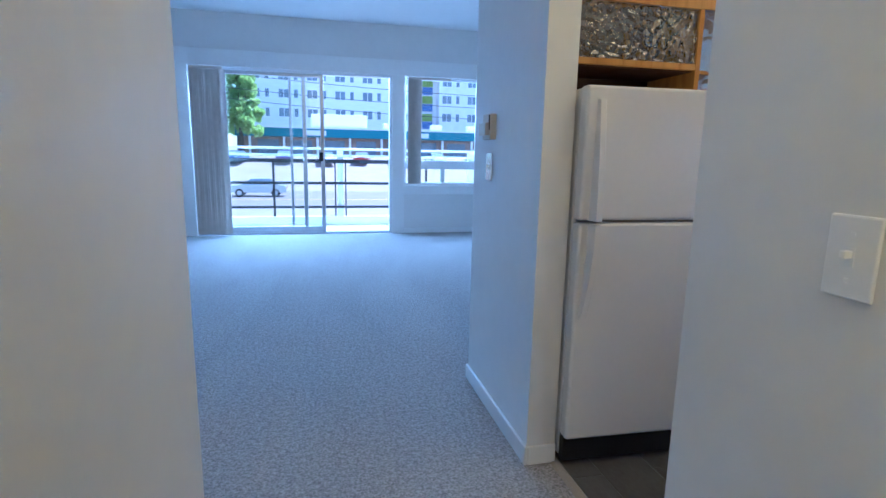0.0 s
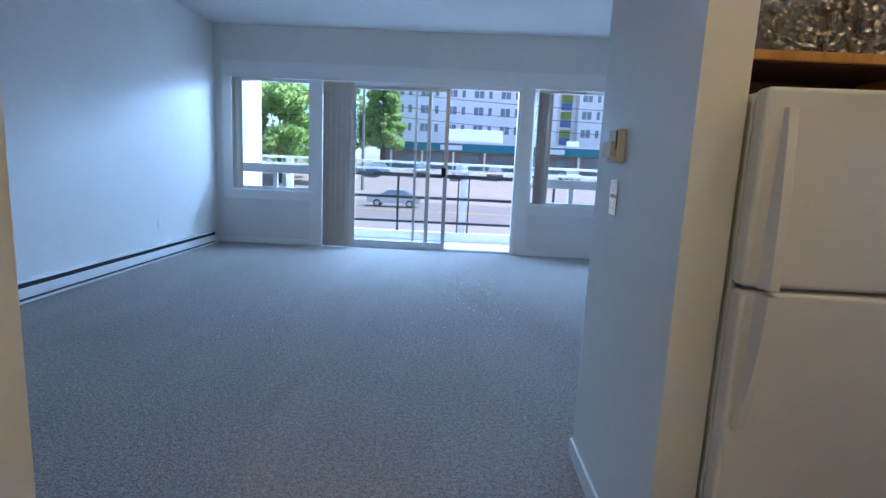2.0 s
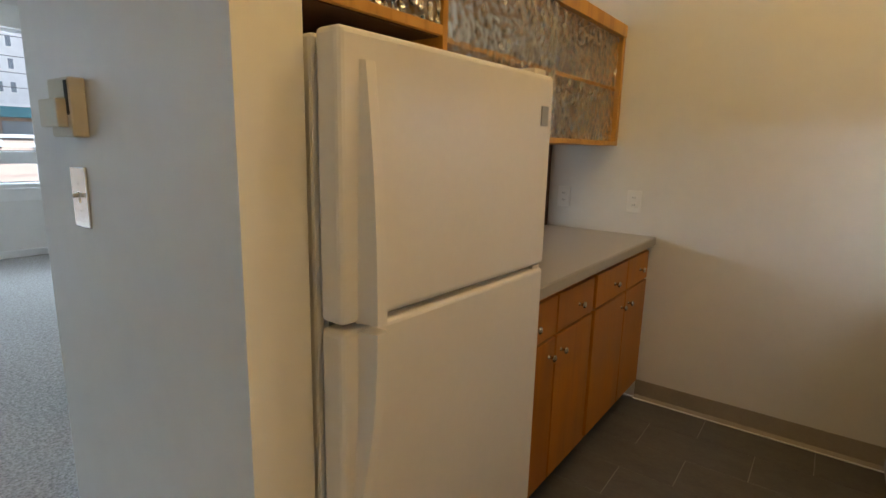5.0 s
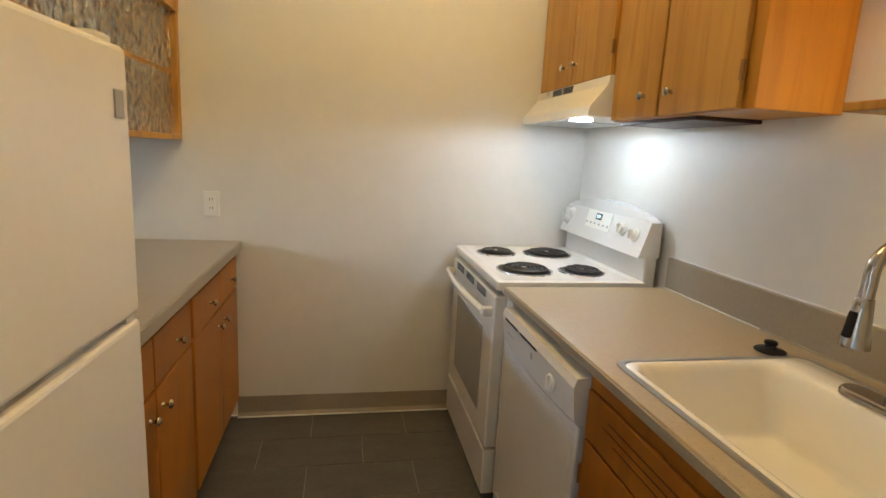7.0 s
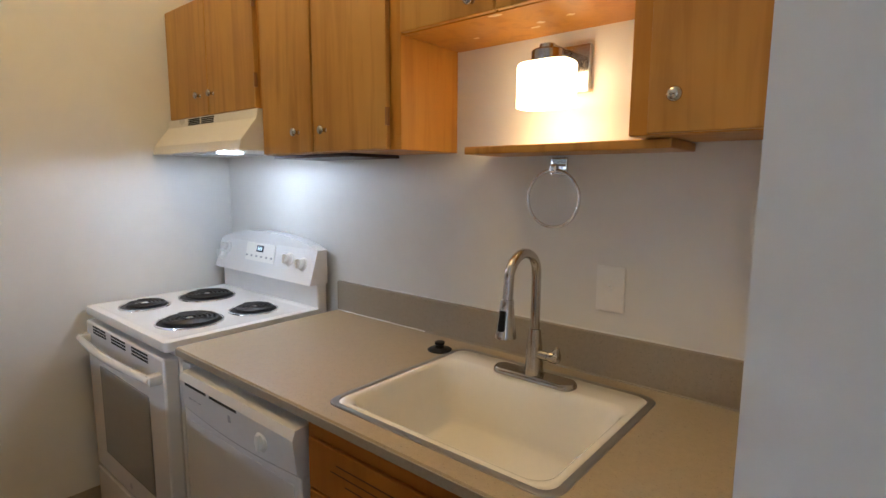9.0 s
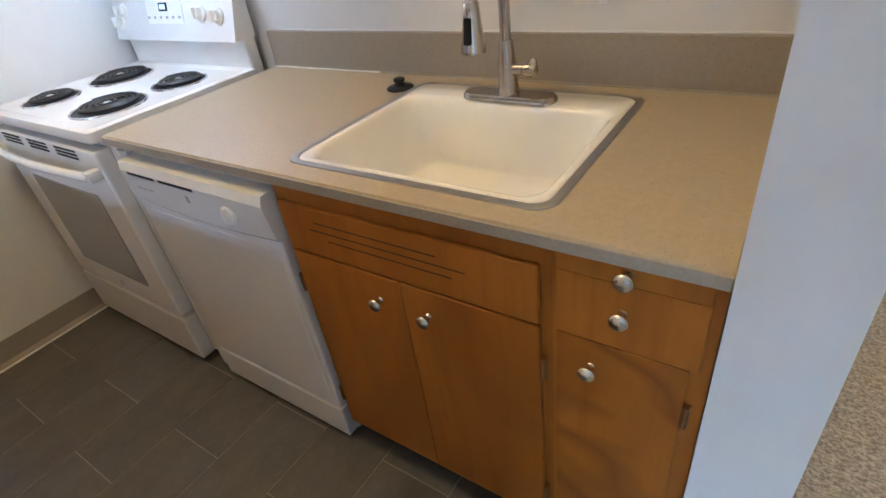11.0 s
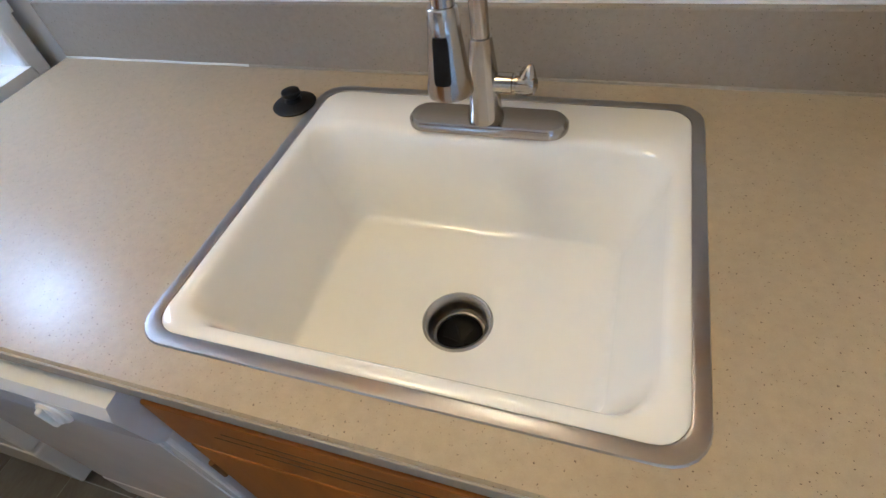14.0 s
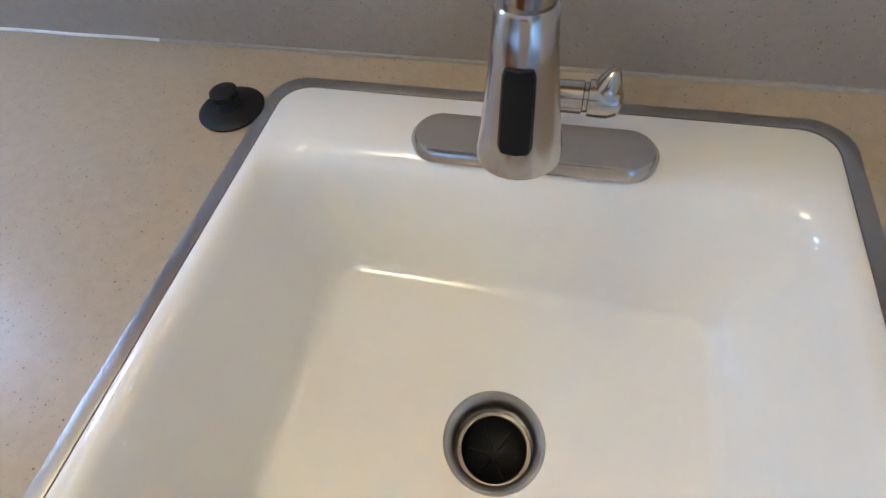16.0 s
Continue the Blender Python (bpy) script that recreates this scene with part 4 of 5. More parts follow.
# towel ring
tr = thing("towel_ring", (1.985, YS, 1.48), "chrome towel ring on a square rosette", "towel ring")
part("rosette", box(1.958, 2.008, YS + 0.001, YS + 0.012, 1.456, 1.506, 0.004), CHROME, tr)
part("post", box(1.972, 1.994, YS + 0.012, YS + 0.048, 1.463, 1.487, 0.005), CHROME, tr)
part("ring", tube([(1.983 + 0.078 * math.sin(2 * math.pi * k / 48), YS + 0.040, 1.393 + 0.078 * math.cos(2 * math.pi * k / 48)) for k in range(49)], 0.0045, 10), CHROME, tr, smooth=True)


PLATE = mat("polished_plate", (0.72, 0.72, 0.72), 0.16, 1.0, vary=0.03, scale=30, rough_vary=0.03)


def plate(name, c, axis, w, h, kind_of, label, material=None):
    """A cover plate on a wall: axis is the way it faces, as 'x', '-x' or 'y'."""
    material = material or PLASTIC
    t = thing(name, c, label, "switch" if kind_of == "toggle" else "outlet")
    sgn = -1 if axis[0] == "-" else 1

    def bx(u0, u1, d0, d1, z0, z1, bev=0.0):
        if axis[-1] == "x":
            xs = sorted((c[0] + sgn * d0, c[0] + sgn * d1))
            return box(xs[0], xs[1], c[1] + u0, c[1] + u1, c[2] + z0, c[2] + z1, bev)
        ys = sorted((c[1] + sgn * d0, c[1] + sgn * d1))
        return box(c[0] + u0, c[0] + u1, ys[0], ys[1], c[2] + z0, c[2] + z1, bev)
    part("cover", bx(-w / 2, w / 2, 0.0005, 0.0065, -h / 2, h / 2, 0.003), material, t)
    if kind_of == "toggle":
        part("slot", bx(-0.006, 0.006, 0.006, 0.0075, -0.012, 0.012), TRIM, t)
        part("toggle", bx(-0.004, 0.004, 0.007, 0.020, -0.001, 0.009, 0.0015), material, t)
        for z in (-0.03, 0.03):
            part("screw", bx(-0.003, 0.003, 0.0062, 0.0078, z - 0.003, z + 0.003, 0.001), material, t)
    else:
        for z in (-0.02, 0.02):
            s = part("socket", bx(-0.017, 0.017, 0.006, 0.0085, z - 0.014, z + 0.014, 0.002), material, t)
            for u in (-0.006, 0.006):
                part("slot", bx(u - 0.001, u + 0.001, 0.0083, 0.0092, z - 0.004, z + 0.006), SLOT, s)
    return t


plate("light_switch", (1.823, YS, 1.157), "y", 0.078, 0.125, "toggle", "white toggle switch on the wall above the splashback")
plate("light_switch", (1.262, 1.186, 1.157), "-x", 0.068, 0.108, "toggle", "white toggle switch on the entry wall")
plate("light_switch", (1.42, 3.15, 1.225), "-x", 0.085, 0.135, "toggle", "polished steel toggle switch plate on the partition", PLATE)
plate("wall_outlet", (XR, 2.66, 1.09), "-x", 0.075, 0.118, "outlet", "white double outlet above the counter")
plate("wall_outlet", (XR, 3.06, 1.09), "-x", 0.075, 0.118, "outlet", "white double outlet near the dark post")
plate("wall_outlet", (XL, 7.55, 0.44), "x", 0.075, 0.118, "outlet", "white double outlet above the heater")
plate("wall_outlet", (XL, 8.55, 0.46), "x", 0.075, 0.118, "outlet", "white double outlet above the heater")

ts = thing("thermostat", (1.42, 3.13, 1.41), "beige line-voltage thermostat on the partition", "thermostat")
part("case", box(1.388, 1.4195, 3.07, 3.185, 1.355, 1.475, 0.004), BEIGE_PLASTIC, ts)
part("lower_cover", box(1.368, 1.388, 3.085, 3.185, 1.375, 1.432, 0.003), BEIGE_PLASTIC, ts)
part("dial_slot", box(1.3865, 1.3885, 3.075, 3.09, 1.40, 1.468), SLOT, ts)

# refrigerator
fr = thing("refrigerator", (1.92, 2.8, 0), "white top-freezer refrigerator beside the partition", "refrigerator")
F0, F1, FF = 1.556, 2.278, 2.447
part("cabinet", box(F0 + 0.004, F1 - 0.024, FF + 0.075, 3.12, 0.03, 1.535, 0.008), FRIDGE, fr)
part("gasket", box(F0 + 0.02, F1 - 0.02, FF + 0.062, FF + 0.075, 0.15, 1.53), GREY_MARK, fr)
fz = part("freezer_door", box(F0, F1, FF, FF + 0.062, 1.042, 1.540, 0.012, 3), FRIDGE, fr)
fd = part("fridge_door", box(F0, F1, FF, FF + 0.062, 0.135, 1.031, 0.012, 3), FRIDGE, fr)
part("badge", box(2.215, 2.250, FF - 0.003, FF + 0.001, 1.412, 1.462, 0.002), GREY_MARK, fz, "small grey maker's badge")
for door, za, zb, foot in ((fz, 1.042, 1.490, 0), (fd, 0.655, 1.026, 1)):
    n, hp = 14, []
    for q in range(n + 1):
        u = q / n
        v = u if foot == 0 else 1 - u                   # 0 at the gap between the doors, 1 at the far end
        x = F0 + 0.060 - (0.0 if foot == 0 else 0.024 * v * v)
        out = 0.030 * (1 - v ** 2.0) + 0.008
        w = 0.016 - 0.003 * v
        hp.append([Vector((x + a * w, FF + c, za + (zb - za) * u)) for a, c in ((-1.6, 0.004), (-1.15, -out * 0.45), (-0.8, -out), (0.7, -out), (1, -out * 0.8), (1, 0.004))])
    part("handle", loft(hp), FRIDGE, door)
part("seam_strip", box(F0 + 0.10, F1 - 0.03, FF + 0.03, FF + 0.06, 1.0312, 1.0418), COVE, fr, "tan strip in the gap between the doors")
part("mid_hinge", box(F1 - 0.05, F1 - 0.012, FF + 0.006, FF + 0.06, 1.0313, 1.0417, 0.002), FRIDGE, fr)
part("hinge_cap", box(F1 - 0.07, F1 - 0.01, FF + 0.02, FF + 0.1, 1.5405, 1.556, 0.005), FRIDGE, fr)
part("base_grille", box(F0 + 0.01, F1 - 0.01, FF + 0.04, FF + 0.08, 0.02, 0.145, 0.003), SLOT, fr, "black base grille")
for x in (F0 + 0.06, F1 - 0.06):
    for y in (FF + 0.1, 3.05):
        part("foot", lathe((x, y, 0), (0, 0, 1), [(0.02, 0), (0.02, 0.03)], 12), BLACK, fr)

GREY_LAMINATE = mat("grey_laminate", (0.355, 0.325, 0.295), 0.30, vary=0.05, scale=90, coat=0.1, rough_vary=0.015)
fr.rotation_euler = (0, 0, radians(-2.0))
fr.location.x += 0.012
# peninsula: two base cabinets, worktop, and the glazed cabinet that hangs above it
NY = 2.566
for i, (a, b, mid, dk, kk) in enumerate(((2.292, 3.022, 2.660, (2.48, 2.860), (2.610, 2.710)), (3.026, 3.788, 3.440, (3.265, 3.640), (3.390, 3.490)))):
    c = thing("base_cabinet", ((a + b) / 2, 2.85, 0), "amber-stained wooden base cabinet with two drawers and two doors", "cabinet", "cabinets under the peninsula")
    part("body", box(a, b, NY, 3.10, 0.09, 0.874), WOOD_LOW, c)
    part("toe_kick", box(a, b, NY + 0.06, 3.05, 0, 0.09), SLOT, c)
    for (x0, x1), kx, mx in (((a + 0.014, mid - 0.004), dk[0], kk[0]), ((mid + 0.004, b - 0.014), dk[1], kk[1])):
        dr = face(c, "drawer", x0, x1, 0.700, 0.846, NY, -1, WOOD_LOW)
        knob(dr, kx, NY - 0.018, 0.765, -1, 0.0135, NICKEL)
        d = face(c, "door", x0, x1, 0.115, 0.690, NY, -1, WOOD_LOW)
        knob(d, mx, NY - 0.018, 0.625, -1, 0.0135, NICKEL)
pw = thing("peninsula_worktop", (3.05, 2.83, 0.875), "grey-beige laminate peninsula worktop", "worktop")
part("top", box(2.288, 3.808, 2.532, 3.150, 0.875, 0.915, 0.004), GREY_LAMINATE, pw)
part("front_edge", box(2.290, 3.806, 2.528, 2.5315, 0.873, 0.911, 0.001), LAMINATE_EDGE, pw)
solo("wood_post", box(3.748, 3.808, 3.152, 3.200, 0.0, 1.985, 0.004), WOOD_DARK, "dark brown wooden post against the wall", "post")

gc = thing("glass_cabinet", (2.7, 2.95, 1.38), "hanging wooden cabinet with patterned glass on both sides", "cabinet")
GY0, GY1 = 2.777, 3.135
part("top_board", box(1.553, 3.806, GY0 - 0.004, GY1 + 0.004, 1.925, 1.985, 0.003), WOOD, gc)
part("bottom_board", box(2.262, 3.806, GY0, GY1, 1.380, 1.402, 0.002), WOOD, gc)
part("end_board", box(3.772, 3.806, GY0, GY1, 1.402, 1.925, 0.002), WOOD, gc)
part("divider", box(2.238, 2.262, GY0 - 0.003, GY1, 1.380, 1.925, 0.002), WOOD, gc)
part("fridge_shelf", box(1.553, 2.238, GY0 - 0.003, GY1, 1.668, 1.696, 0.002), WOOD, gc)
# thin sheet whose dark colour stands in for the shade under the shelf
part("shelf_underside", box(1.556, 2.236, GY0 + 0.012, GY1 - 0.014, 1.664, 1.6678), WOOD_DARK, gc, "dark wooden sheet put in for underside shade")
part("inner_shelf", box(2.262, 3.772, GY0 + 0.03, GY1 - 0.03, 1.660, 1.676), WOOD, gc)
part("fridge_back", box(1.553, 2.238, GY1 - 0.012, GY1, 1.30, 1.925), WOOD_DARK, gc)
def relief_glass(a, b, y, z0, z1):
    """A pane with one hammered face."""
    step, near = (0.005, True) if b < 2.25 else (0.0075, False)
    nx, nz = int((b - a) / step), int((z1 - z0) / step)
    bm = bmesh.new()
    def bumps(x, z):
        p = Vector((x, z, y * 7.0))
        d = noise.voronoi(p * (32 if near else 24))[0]
        if near:
            return 0.0095 * max(0.0, 1 - (d[0] * 1.5) ** 2) + 0.002 * noise.noise(p * 60)
        return 0.009 * min(1, d[1] - d[0]) + 0.005 * noise.noise(p * 68)
    grid = [[bm.verts.new((a + (b - a) * i / nx, y - bumps(a + (b - a) * i / nx, z0 + (z1 - z0) * q / nz), z0 + (z1 - z0) * q / nz)) for i in range(nx + 1)] for q in range(nz + 1)]
    for q in range(nz):
        for i in range(nx):
            bm.faces.new((grid[q][i], grid[q][i + 1], grid[q + 1][i + 1], grid[q + 1][i]))
    rim = grid[0] + [row[-1] for row in grid[1:]] + grid[-1][-2::-1] + [row[0] for row in grid[-2:0:-1]]
    back = [bm.verts.new((v.co.x, y + 0.005, v.co.z)) for v in rim]
    for i in range(len(rim)):
        q = (i + 1) % len(rim)
        bm.faces.new((rim[q], rim[i], back[i], back[q]))
    bm.faces.new(back)
    return bm


for a, b, z0, z1, y in ((1.556, 2.236, 1.698, 1.923, GY0 + 0.012), (2.264, 3.02, 1.404, 1.923, GY0 + 0.012), (3.0, 3.770, 1.404, 1.923, GY0 + 0.026), (2.264, 3.02, 1.404, 1.923, GY1 - 0.02), (3.0, 3.770, 1.404, 1.923, GY1 - 0.034)):
    pane = part("glass_door", relief_glass(a, b, y, z0, z1), CLEAR_RELIEF if a < 2 else OBSCURE, gc, "patterned obscure glass", smooth=True)
    pane.visible_shadow = a < 2
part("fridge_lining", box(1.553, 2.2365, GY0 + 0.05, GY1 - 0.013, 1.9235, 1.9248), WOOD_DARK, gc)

# ---- living room ----
ht = thing("baseboard_heater", (XL + 0.03, 6.8, 0.03), "long white metal baseboard heater along the wall", "heater")
H0, H1 = 4.4, 8.98
part("back_panel", box(XL + 0.001, XL + 0.02, H0, H1, 0.006, 0.190, 0.002), ENAMEL, ht)
part("top_lip", box(XL + 0.02, XL + 0.074, H0, H1, 0.178, 0.190, 0.003), ENAMEL, ht)
part("front_panel", box(XL + 0.074, XL + 0.086, H0, H1, 0.050, 0.140, 0.004), ENAMEL, ht)
part("heating_element", box(XL + 0.02, XL + 0.055, H0 + 0.02, H1 - 0.03, 0.02, 0.165), SLOT, ht, "dark heating element")
part("bottom_lip", box(XL + 0.02, XL + 0.080, H0, H1, 0.006, 0.026, 0.002), ENAMEL, ht)
for y in (H0, H1 - 0.025):
    part("end_cap", box(XL + 0.02, XL + 0.090, y, y + 0.025, 0.004, 0.192, 0.004), ENAMEL, ht)


def blind(name, x0, x1, z0, n, y, label):
    b = thing(name, ((x0 + x1) / 2, y, HEAD), label, "vertical blind", "vertical blinds")
    part("head_rail", box(x0 - 0.02, (x1 if n > 12 else x1 + 0.5), y - 0.02, y + 0.02, HEAD - 0.05, HEAD - 0.012, 0.004), BLIND, b)
    for i in range(n):
        x = x0 + (x1 - x0) * (i + 0.5) / n
        a = radians(24 + 5 * math.sin(i * 2.1))
        dx, dy = 0.044 * math.cos(a), 0.044 * math.sin(a)
        prof = [(-1, 0), (-0.5, 0.004), (0, 0.006), (0.5, 0.004), (1, 0)]
        lp = [[Vector((x + dx * u - dy / 0.044 * c, y + dy * u + dx / 0.044 * c, z)) for u, c in prof] + [Vector((x + dx * u - dy / 0.044 * (c - 0.001), y + dy * u + dx / 0.044 * (c - 0.001), z)) for u, c in prof[::-1]] for z in (z0, HEAD - 0.05)]
        part("vane", loft(lp), BLIND, b)


blind("vertical_blind", DOOR[0] + 0.05, -0.74, 0.035, 16, YW - 0.045, "beige vertical blind stacked beside the sliding door")
blind("vertical_blind", WIN_L[0] + 0.05, -2.47, SILL + 0.02, 5, YW - 0.035, "beige vertical blind stacked at the window's edge")
blind("vertical_blind", WIN_R[0] + 0.08, 2.19, SILL - 0.02, 7, YW - 0.035, "beige vertical blind stacked at the window's edge")

# ---- outside ----
bl = thing("balcony", (0.3, 9.9, -0.2), "concrete balcony with white and dark metal rails", "balcony")
part("slab", box(-2.95, 3.95, YW + 0.161, 10.72, -0.25, -0.04), CONCRETE, bl)
part("curb", box(-2.72, 3.9, 10.56, 10.70, -0.04, 0.12, 0.01), WHITE_OUT, bl, "white painted curb")
part("side_wall", box(-2.86, -2.72, YW + 0.161, 10.70, -0.04, 2.9, 0.005), WHITE_OUT, bl, "white painted side wall")
RY = 10.60
for z, r, m in ((1.355, 0.022, WHITE_OUT), (1.235, 0.022, WHITE_OUT), (1.135, 0.035, DARK_RAIL), (0.735, 0.024, DARK_RAIL), (0.295, 0.022, DARK_RAIL)):
    part("rail", box(-2.72, 3.9, RY - 0.02, RY + 0.02, z - r, z + r, 0.006), m, bl)
for x, w in ((-1.45, 0.02), (-0.205, 0.02), (0.885, 0.012), (1.075, 0.012), (2.35, 0.02), (2.60, 0.02), (3.6, 0.02)):
    part("baluster", box(x - w, x + w, RY - 0.018, RY + 0.018, 0.12, 1.12, 0.004), DARK_RAIL, bl)
for x in (0.98, -2.2, 3.5):
    part("post", box(x - 0.055, x + 0.055, RY + 0.022, RY + 0.13, -0.04, 1.33, 0.006), WHITE_OUT, bl)


def height(y):
    u = min(1, max(0, (y - 50) / 28))
    return -2.25 + 3.1 * u * u * (3 - 2 * u)


gb = bmesh.new()
ys = [-300, 9.5, 30, 50, 54, 58, 62, 66, 70, 74, 78, 90, 200, 3000]
rows = [[gb.verts.new((x, y, height(y))) for x in (-3000, -60, 60, 3000)] for y in ys]
for a, b in zip(rows, rows[1:]):
    for i in range(3):
        gb.faces.new((a[i], a[i + 1], b[i + 1], b[i]))
structure("ground", gb, GROUND, "bare dusty verge and rising ground", "ground")
structure("road", box(-200, 200, 34, 50, -2.4, -2.24), ASPHALT, "worn asphalt street", "road")
structure("pavement", box(-200, 200, 9.6, 34, -2.4, -2.12, 0.02), PAVING, "tan concrete pavement with a kerb", "pavement")
for y in (41.8, 42.1):
    structure("road_line", box(-200, 200, y, y + 0.12, -2.239, -2.234), YELLOW, "yellow centre line on the street", "road marking")
lot = bmesh.new()
lr = [[lot.verts.new((x, y, height(y) + 0.03)) for x in (-45, 70)] for y in (51, 54, 58, 62, 66, 70, 74, 78, 79)]
for a, b in zip(lr, lr[1:]):
    lot.faces.new((a[0], a[1], b[1], b[0]))
structure("pavement_lot", lot, LOT, "sun-bleached tan asphalt parking lot", "parking lot")


def car(x, y, z, turn, paint, label):
    c = thing("car", (0, 0, 0), label, "car", "parked cars")
    side = [(-2.2, 0.35), (-2.25, 0.62), (-2.1, 0.86), (-1.2, 0.95), (1.35, 0.98), (2.1, 0.90), (2.2, 0.6), (2.15, 0.35)]
    cabin = [(-1.25, 0.94), (-0.55, 1.40), (0.75, 1.44), (1.55, 0.97)]
    body = part("body", prism(side, "y", -0.88, 0.88, 0.05), paint, c)
    part("cabin", loft([[Vector((px, s * (0.82 if pz < 1.1 else 0.64), pz)) for px, pz in cabin] for s in (-1, 1)]), FAR_GLASS, c, "dark glazed cabin")
    part("roof", box(-0.55, 0.78, -0.62, 0.62, 1.40, 1.455, 0.02), paint, c)
    for wx in (-1.38, 1.35):
        for wy in (-0.80, 0.80):
            w = part("wheel", lathe((wx, wy - 0.1, 0.32), (0, 1, 0), [(0.2, 0), (0.32, 0.02), (0.32, 0.18), (0.2, 0.2)], 20), BLACK, c)
            part("rim", lathe((wx, wy + (-0.115 if wy < 0 else 0.105), 0.32), (0, 1, 0), [(0.19, 0), (0.17, 0.01)], 16), ALU, w)
    for lx, m in ((-2.22, WHITE_OUT), (2.17, CAR_PAINT[2])):
        for ly in (-0.65, 0.65):
            part("light", box(lx - 0.03, lx + 0.03, ly - 0.15, ly + 0.15, 0.66, 0.78, 0.01), m, c)
    c.matrix_basis = pose(x, y, z, 0, 0, turn)
    return c


car(-4.2, 45.3, -2.24, 0, CAR_PAINT[0], "silver sedan parked on the street")
for i, (x, y, k, w) in enumerate(((-9, 68, 1, "blue"), (-3.5, 69, 4, "purple"), (1.5, 68, 3, "white"), (6.0, 69, 2, "red"), (10.5, 68, 5, "black"), (15.5, 69, 3, "white"), (20.5, 68, 1, "blue"), (-14, 69, 3, "white"))):
    car(x, y, height(y) + 0.03, 80 + 8 * (i % 3), CAR_PAINT[k], w + " car parked in the lot")

mall = thing("shop_building", (10, 80, 0.8), "low shop building with a teal metal fascia", "shop")
MX0, MX1 = -10, 48
part("wall", box(MX0, MX1, 80, 92, 0.5, 4.0), BRICKISH, mall)
part("fascia", box(MX0 - 0.6, MX1, 78.6, 80, 3.5, 4.7, 0.05), TEAL, mall, "teal metal fascia")
part("roof", box(MX0 - 0.6, MX1, 78.5, 92, 4.7, 5.0), WHITE_OUT, mall, "white roof edge")
for i in range(12):
    x = MX0 + 2.2 + 4.6 * i
    part("window", box(x, x + 2.9, 79.93, 80.02, 1.1, 3.1), FAR_GLASS, mall)
    part("post", box(x - 1.1, x - 0.8, 78.9, 79.2, 0.8, 3.5), WHITE_OUT, mall)
for x, w in ((-1.5, 3.2), (14, 2.6), (27, 3)):
    part("sign", box(x, x + w, 78.45, 78.59, 3.75, 4.45), WHITE_OUT, mall)
part("roof_sign", box(-0.4, 7.8, 82, 82.4, 5.0, 7.0, 0.1), WHITE_OUT, mall, "blank white roof sign")
for x in (10.5, 18.0, 24.0):
    part("roof_unit", box(x, x + 1.6, 83, 84.6, 5.0, 6.0, 0.05), WHITE_OUT, mall)

apt = thing("apartment_building", (20, 110, 0), "four-storey grey apartment building", "apartment building")
part("wall", box(-14, 21, 110, 124, 0.5, 17.5), SIDING, apt)
part("wall", box(25, 60, 109, 124, 0.5, 17.5), STUCCO, apt)
part("stair_tower", box(21, 25, 112, 124, 0.5, 18.2), STUCCO, apt)
part("roof", box(-14.3, 60.3, 108.7, 124.3, 17.5, 18.0), WHITE_OUT, apt)
for z in (4.6, 8.2, 11.8, 15.2):
    part("tower_panel", box(22.0, 24.2, 111.9, 112.02, z - 1.4, z + 0.1), CAR_PAINT[1], apt, "blue panel")
    part("tower_panel", box(22.0, 24.2, 111.9, 112.02, z + 0.2, z + 1.7), LEAF, apt, "green panel")
    for k in range(13):
        x = -12.2 + 5.4 * k
        if 20 < x + 1 < 26:
            continue
        yy = 110 if x < 21 else 109
        for dx, wd in ((0.0, 2.0), (2.9, 0.8)):
            w = part("window", box(x + dx - 0.12, x + dx + wd + 0.12, yy - 0.1, yy + 0.01, z - 0.12, z + 1.72), WHITE_OUT, apt, "white framed window")
            for j in range(2 if wd > 1 else 1):
                pwid = wd / (2 if wd > 1 else 1)
                part("pane", box(x + dx + pwid * j + 0.06, x + dx + pwid * (j + 1) - 0.06, yy - 0.13, yy - 0.09, z + 0.05, z + 1.6), FAR_GLASS, w)


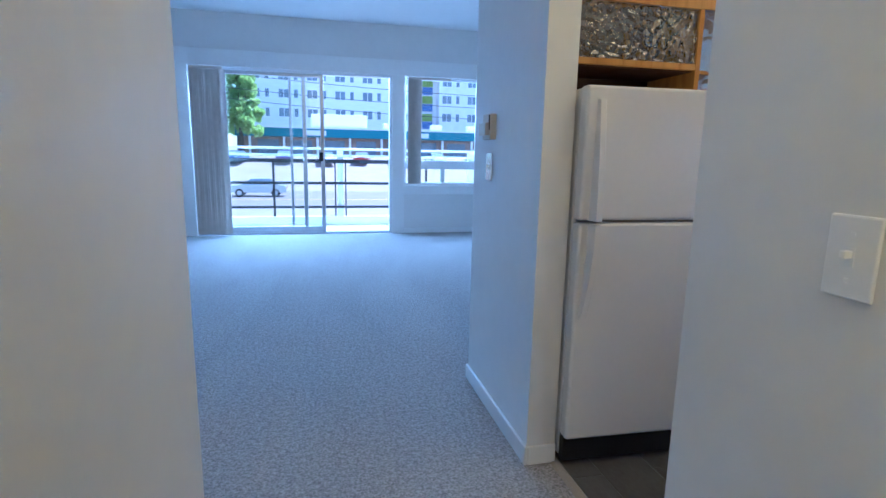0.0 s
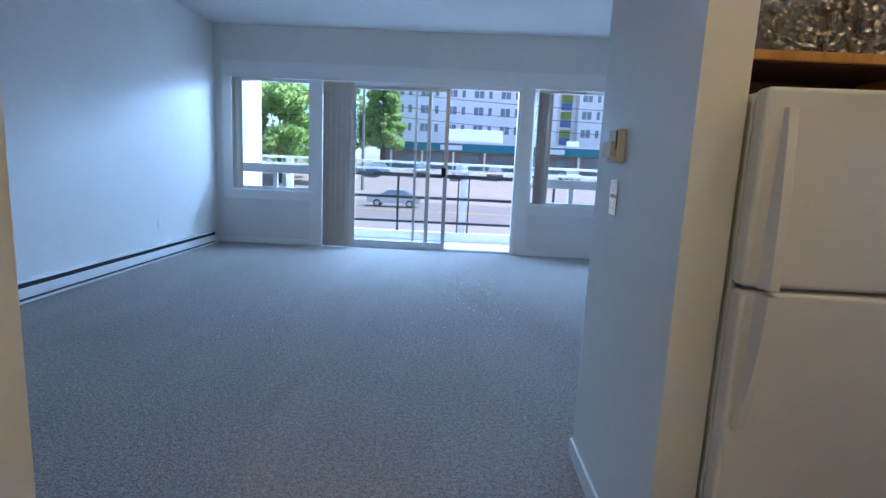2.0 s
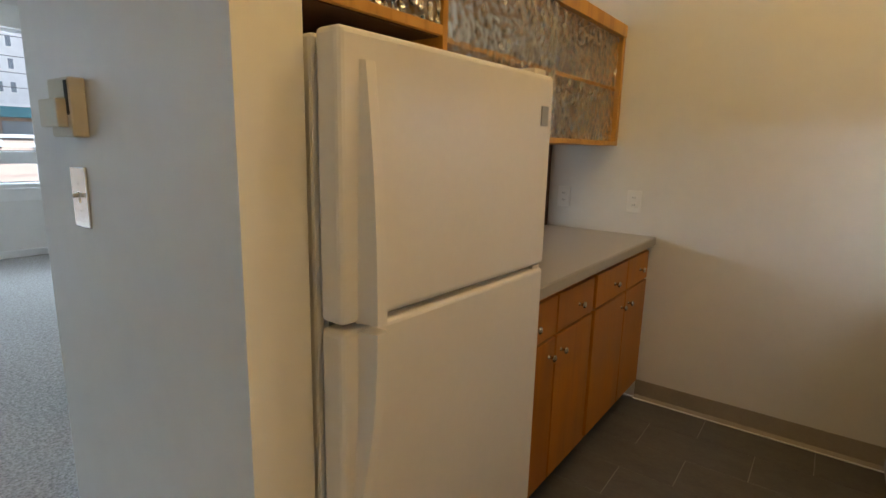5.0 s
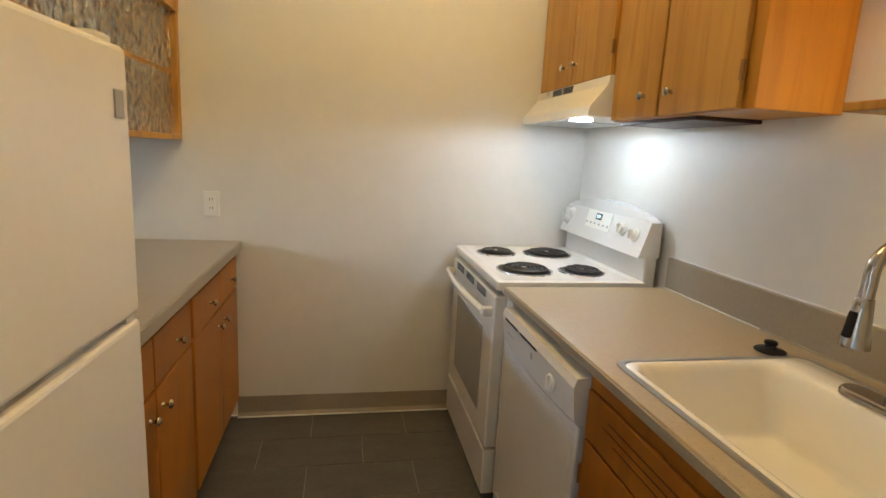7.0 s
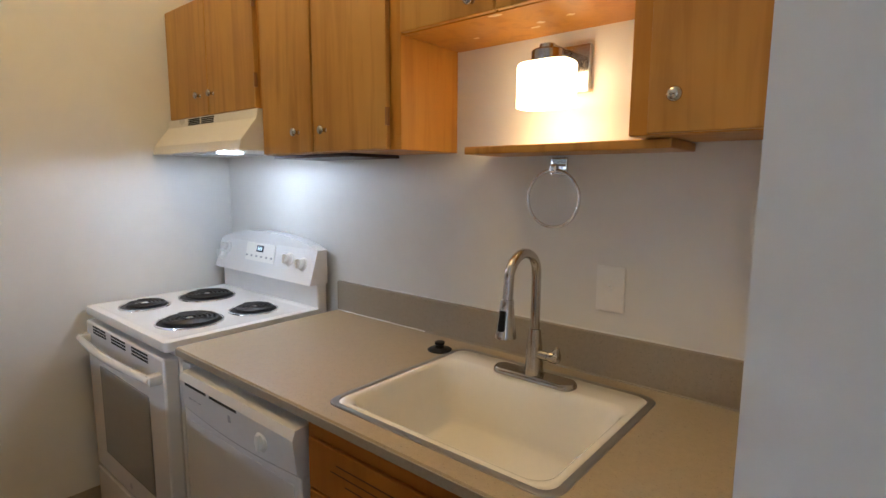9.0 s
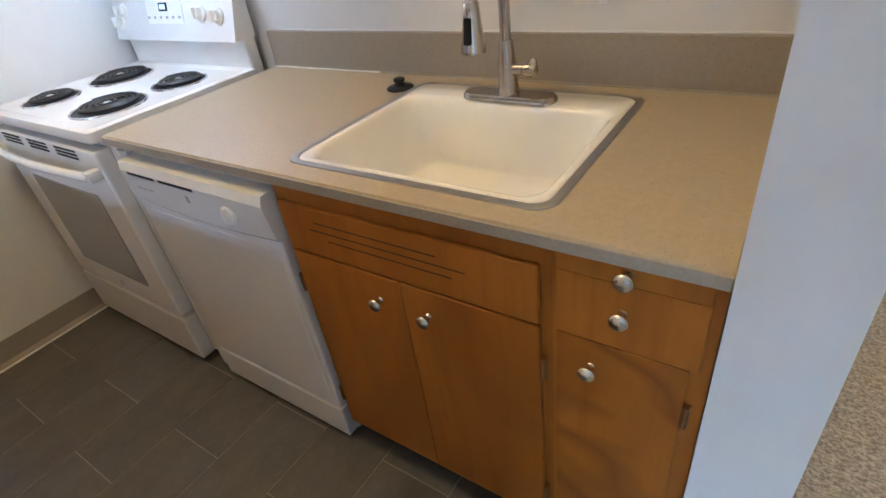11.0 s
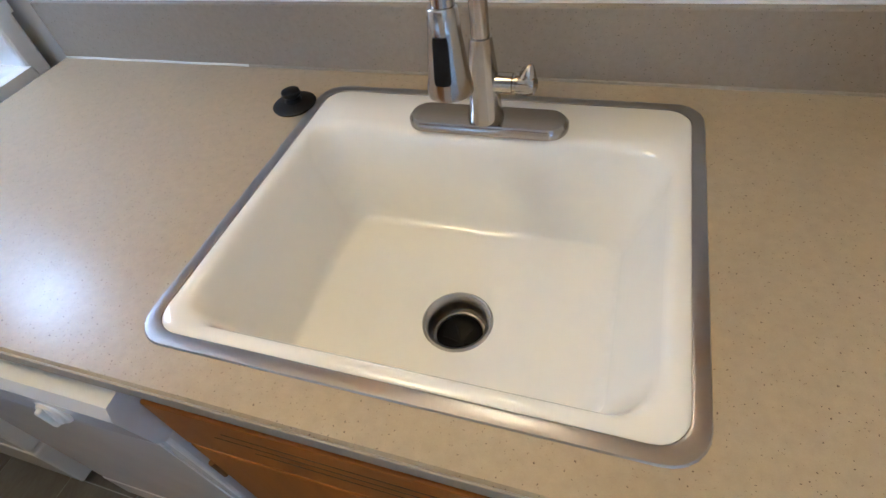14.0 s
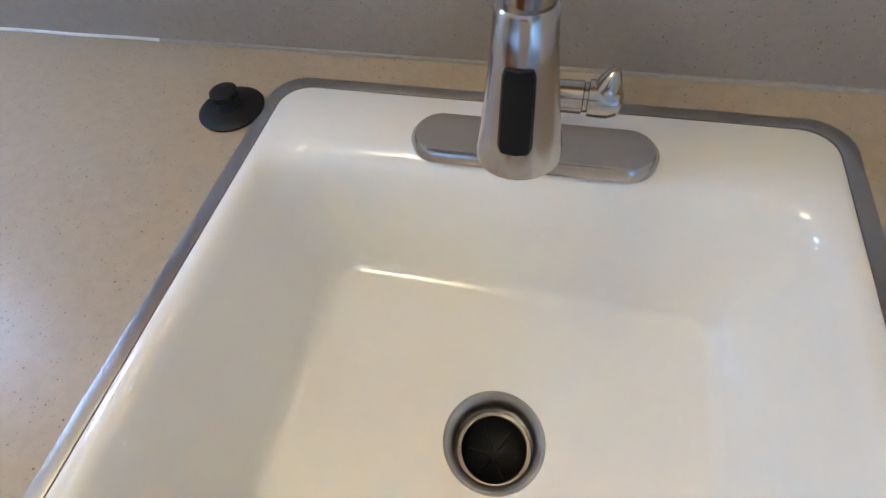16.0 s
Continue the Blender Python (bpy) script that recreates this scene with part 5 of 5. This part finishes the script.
def tree(x, y, z, h, spread, seed, label):
    rnd = random.Random(seed)
    t = thing("tree", (x, y, z), label, "tree", "street trees")
    base = Vector((x, y, z))
    bm = tube([base + Vector((0.1 * math.sin(k), 0.1 * math.cos(k * 1.3), h * 0.55 * k / 6)) for k in range(7)], [0.3 * (1 - 0.11 * k) for k in range(7)], 10)
    for k in range(7):
        a = k * 2.4
        st = base + Vector((0, 0, h * (0.28 + 0.04 * k)))
        tube([st, st + Vector((math.cos(a) * spread * 0.35, math.sin(a) * spread * 0.35, h * 0.14)), st + Vector((math.cos(a) * spread * 0.65, math.sin(a) * spread * 0.65, h * 0.3))], [0.12, 0.08, 0.03], 6, bm)
    part("trunk", bm, BARK, t)
    verts, faces = [], []
    clumps = []
    for k in range(110):
        u, a = rnd.random(), rnd.random() * 6.283
        zz = h * (0.27 + 0.70 * u)
        rr = spread * math.sqrt(rnd.random()) * (1.0 - 0.75 * max(0, u - 0.35))
        clumps.append((base + Vector((rr * math.cos(a), rr * math.sin(a), zz)), 0.10 * spread + 0.20 * spread * rnd.random()))
    for c, r in clumps:
        for k in range(150):
            d = Vector((rnd.gauss(0, 1), rnd.gauss(0, 1), rnd.gauss(0, 0.8))).normalized() * r * (0.4 + 0.6 * rnd.random())
            n = Vector((rnd.gauss(0, 1), rnd.gauss(0, 1), rnd.gauss(0, 1) + 0.6)).normalized()
            u = n.orthogonal().normalized()
            v = n.cross(u)
            s = 0.22 + 0.2 * rnd.random()
            i = len(verts)
            p = c + d
            verts += [p - u * s, p + v * s * 0.5, p + u * s, p - v * s * 0.5]
            faces.append((i, i + 1, i + 2, i + 3))
    me = bpy.data.meshes.new("crown")
    me.from_pydata([tuple(p - base) for p in verts], [], faces)
    me.materials.append(LEAF)
    crown = new("crown", me)
    crown.parent = t
    tagged(crown, kind="stuff")


tree(-19.0, 60, height(60), 11.0, 5.0, 1, "broad green street tree in full leaf")
tree(-27.5, 63, height(63), 12.0, 4.5, 2, "broad green street tree in full leaf")
tree(-15.0, 76, height(76), 11.0, 3.6, 5, "green street tree in full leaf")
tree(-9.2, 74, height(74), 12.0, 2.6, 3, "slender green street tree in full leaf")
tree(-12.5, 95, height(95), 13.5, 3.6, 4, "green tree behind the shops")

pole = thing("utility_pole", (-9.2, 58, height(58)), "grey wooden utility pole with crossarms and cables", "utility pole")
part("shaft", tube([(-9.2, 58, height(58)), (-9.2, 58, 11.5)], [0.17, 0.11], 10), POLE, pole)
part("crossarm", box(-10.3, -8.1, 57.9, 58.1, 10.2, 10.35), POLE, pole)
for z, sag in ((10.4, 1.0), (9.0, 1.2), (7.6, 1.1), (6.6, 1.3)):
    for side in (-1, 1):
        part("cable", tube([(-9.2 + side * 60 * k / 12, 57.7, z - sag * 4 * (k / 12) * (1 - k / 12)) for k in range(13)], 0.03, 5), DARK_RAIL, pole)
sg = thing("street_sign", (-21.5, 52, -2.2), "blank white sign panel on a post", "sign")
part("post", tube([(-20.6, 52, height(52)), (-20.6, 52, 1.2)], 0.09, 8), WHITE_OUT, sg)
part("panel", box(-22.3, -19.6, 51.9, 52.1, 1.2, 4.2, 0.05), WHITE_OUT, sg)

# ---- kitchen floor tiles ----
TW, TL = 0.232, 0.464
row = 0
kinds = {}
x = 1.705 - TW
while x < XR:
    off = 0.292 if row % 2 else 0.048
    y = 0.5 + off
    while y < 3.14:
        a, b, c, d = max(x, 1.572) + 0.0015, min(x + TW, XR) - 0.0015, max(y, 1.30) + 0.0015, min(y + TL, 3.13) - 0.0015
        if b - a > 0.02 and d - c > 0.02:
            key = (round(b - a, 3), round(d - c, 3))
            if key not in kinds:
                bm = box(0, key[0], 0, key[1], -0.004, 0.0, 0.001, 1)
                kinds[key] = mesh_of("tile", bm, TILE)
            t = new("tile", kinds[key])
            t.parent = kitchen_floor
            t.location = Vector((a, c, 0.0)) - kitchen_floor.location
        y += TL
    x += TW
    row += 1
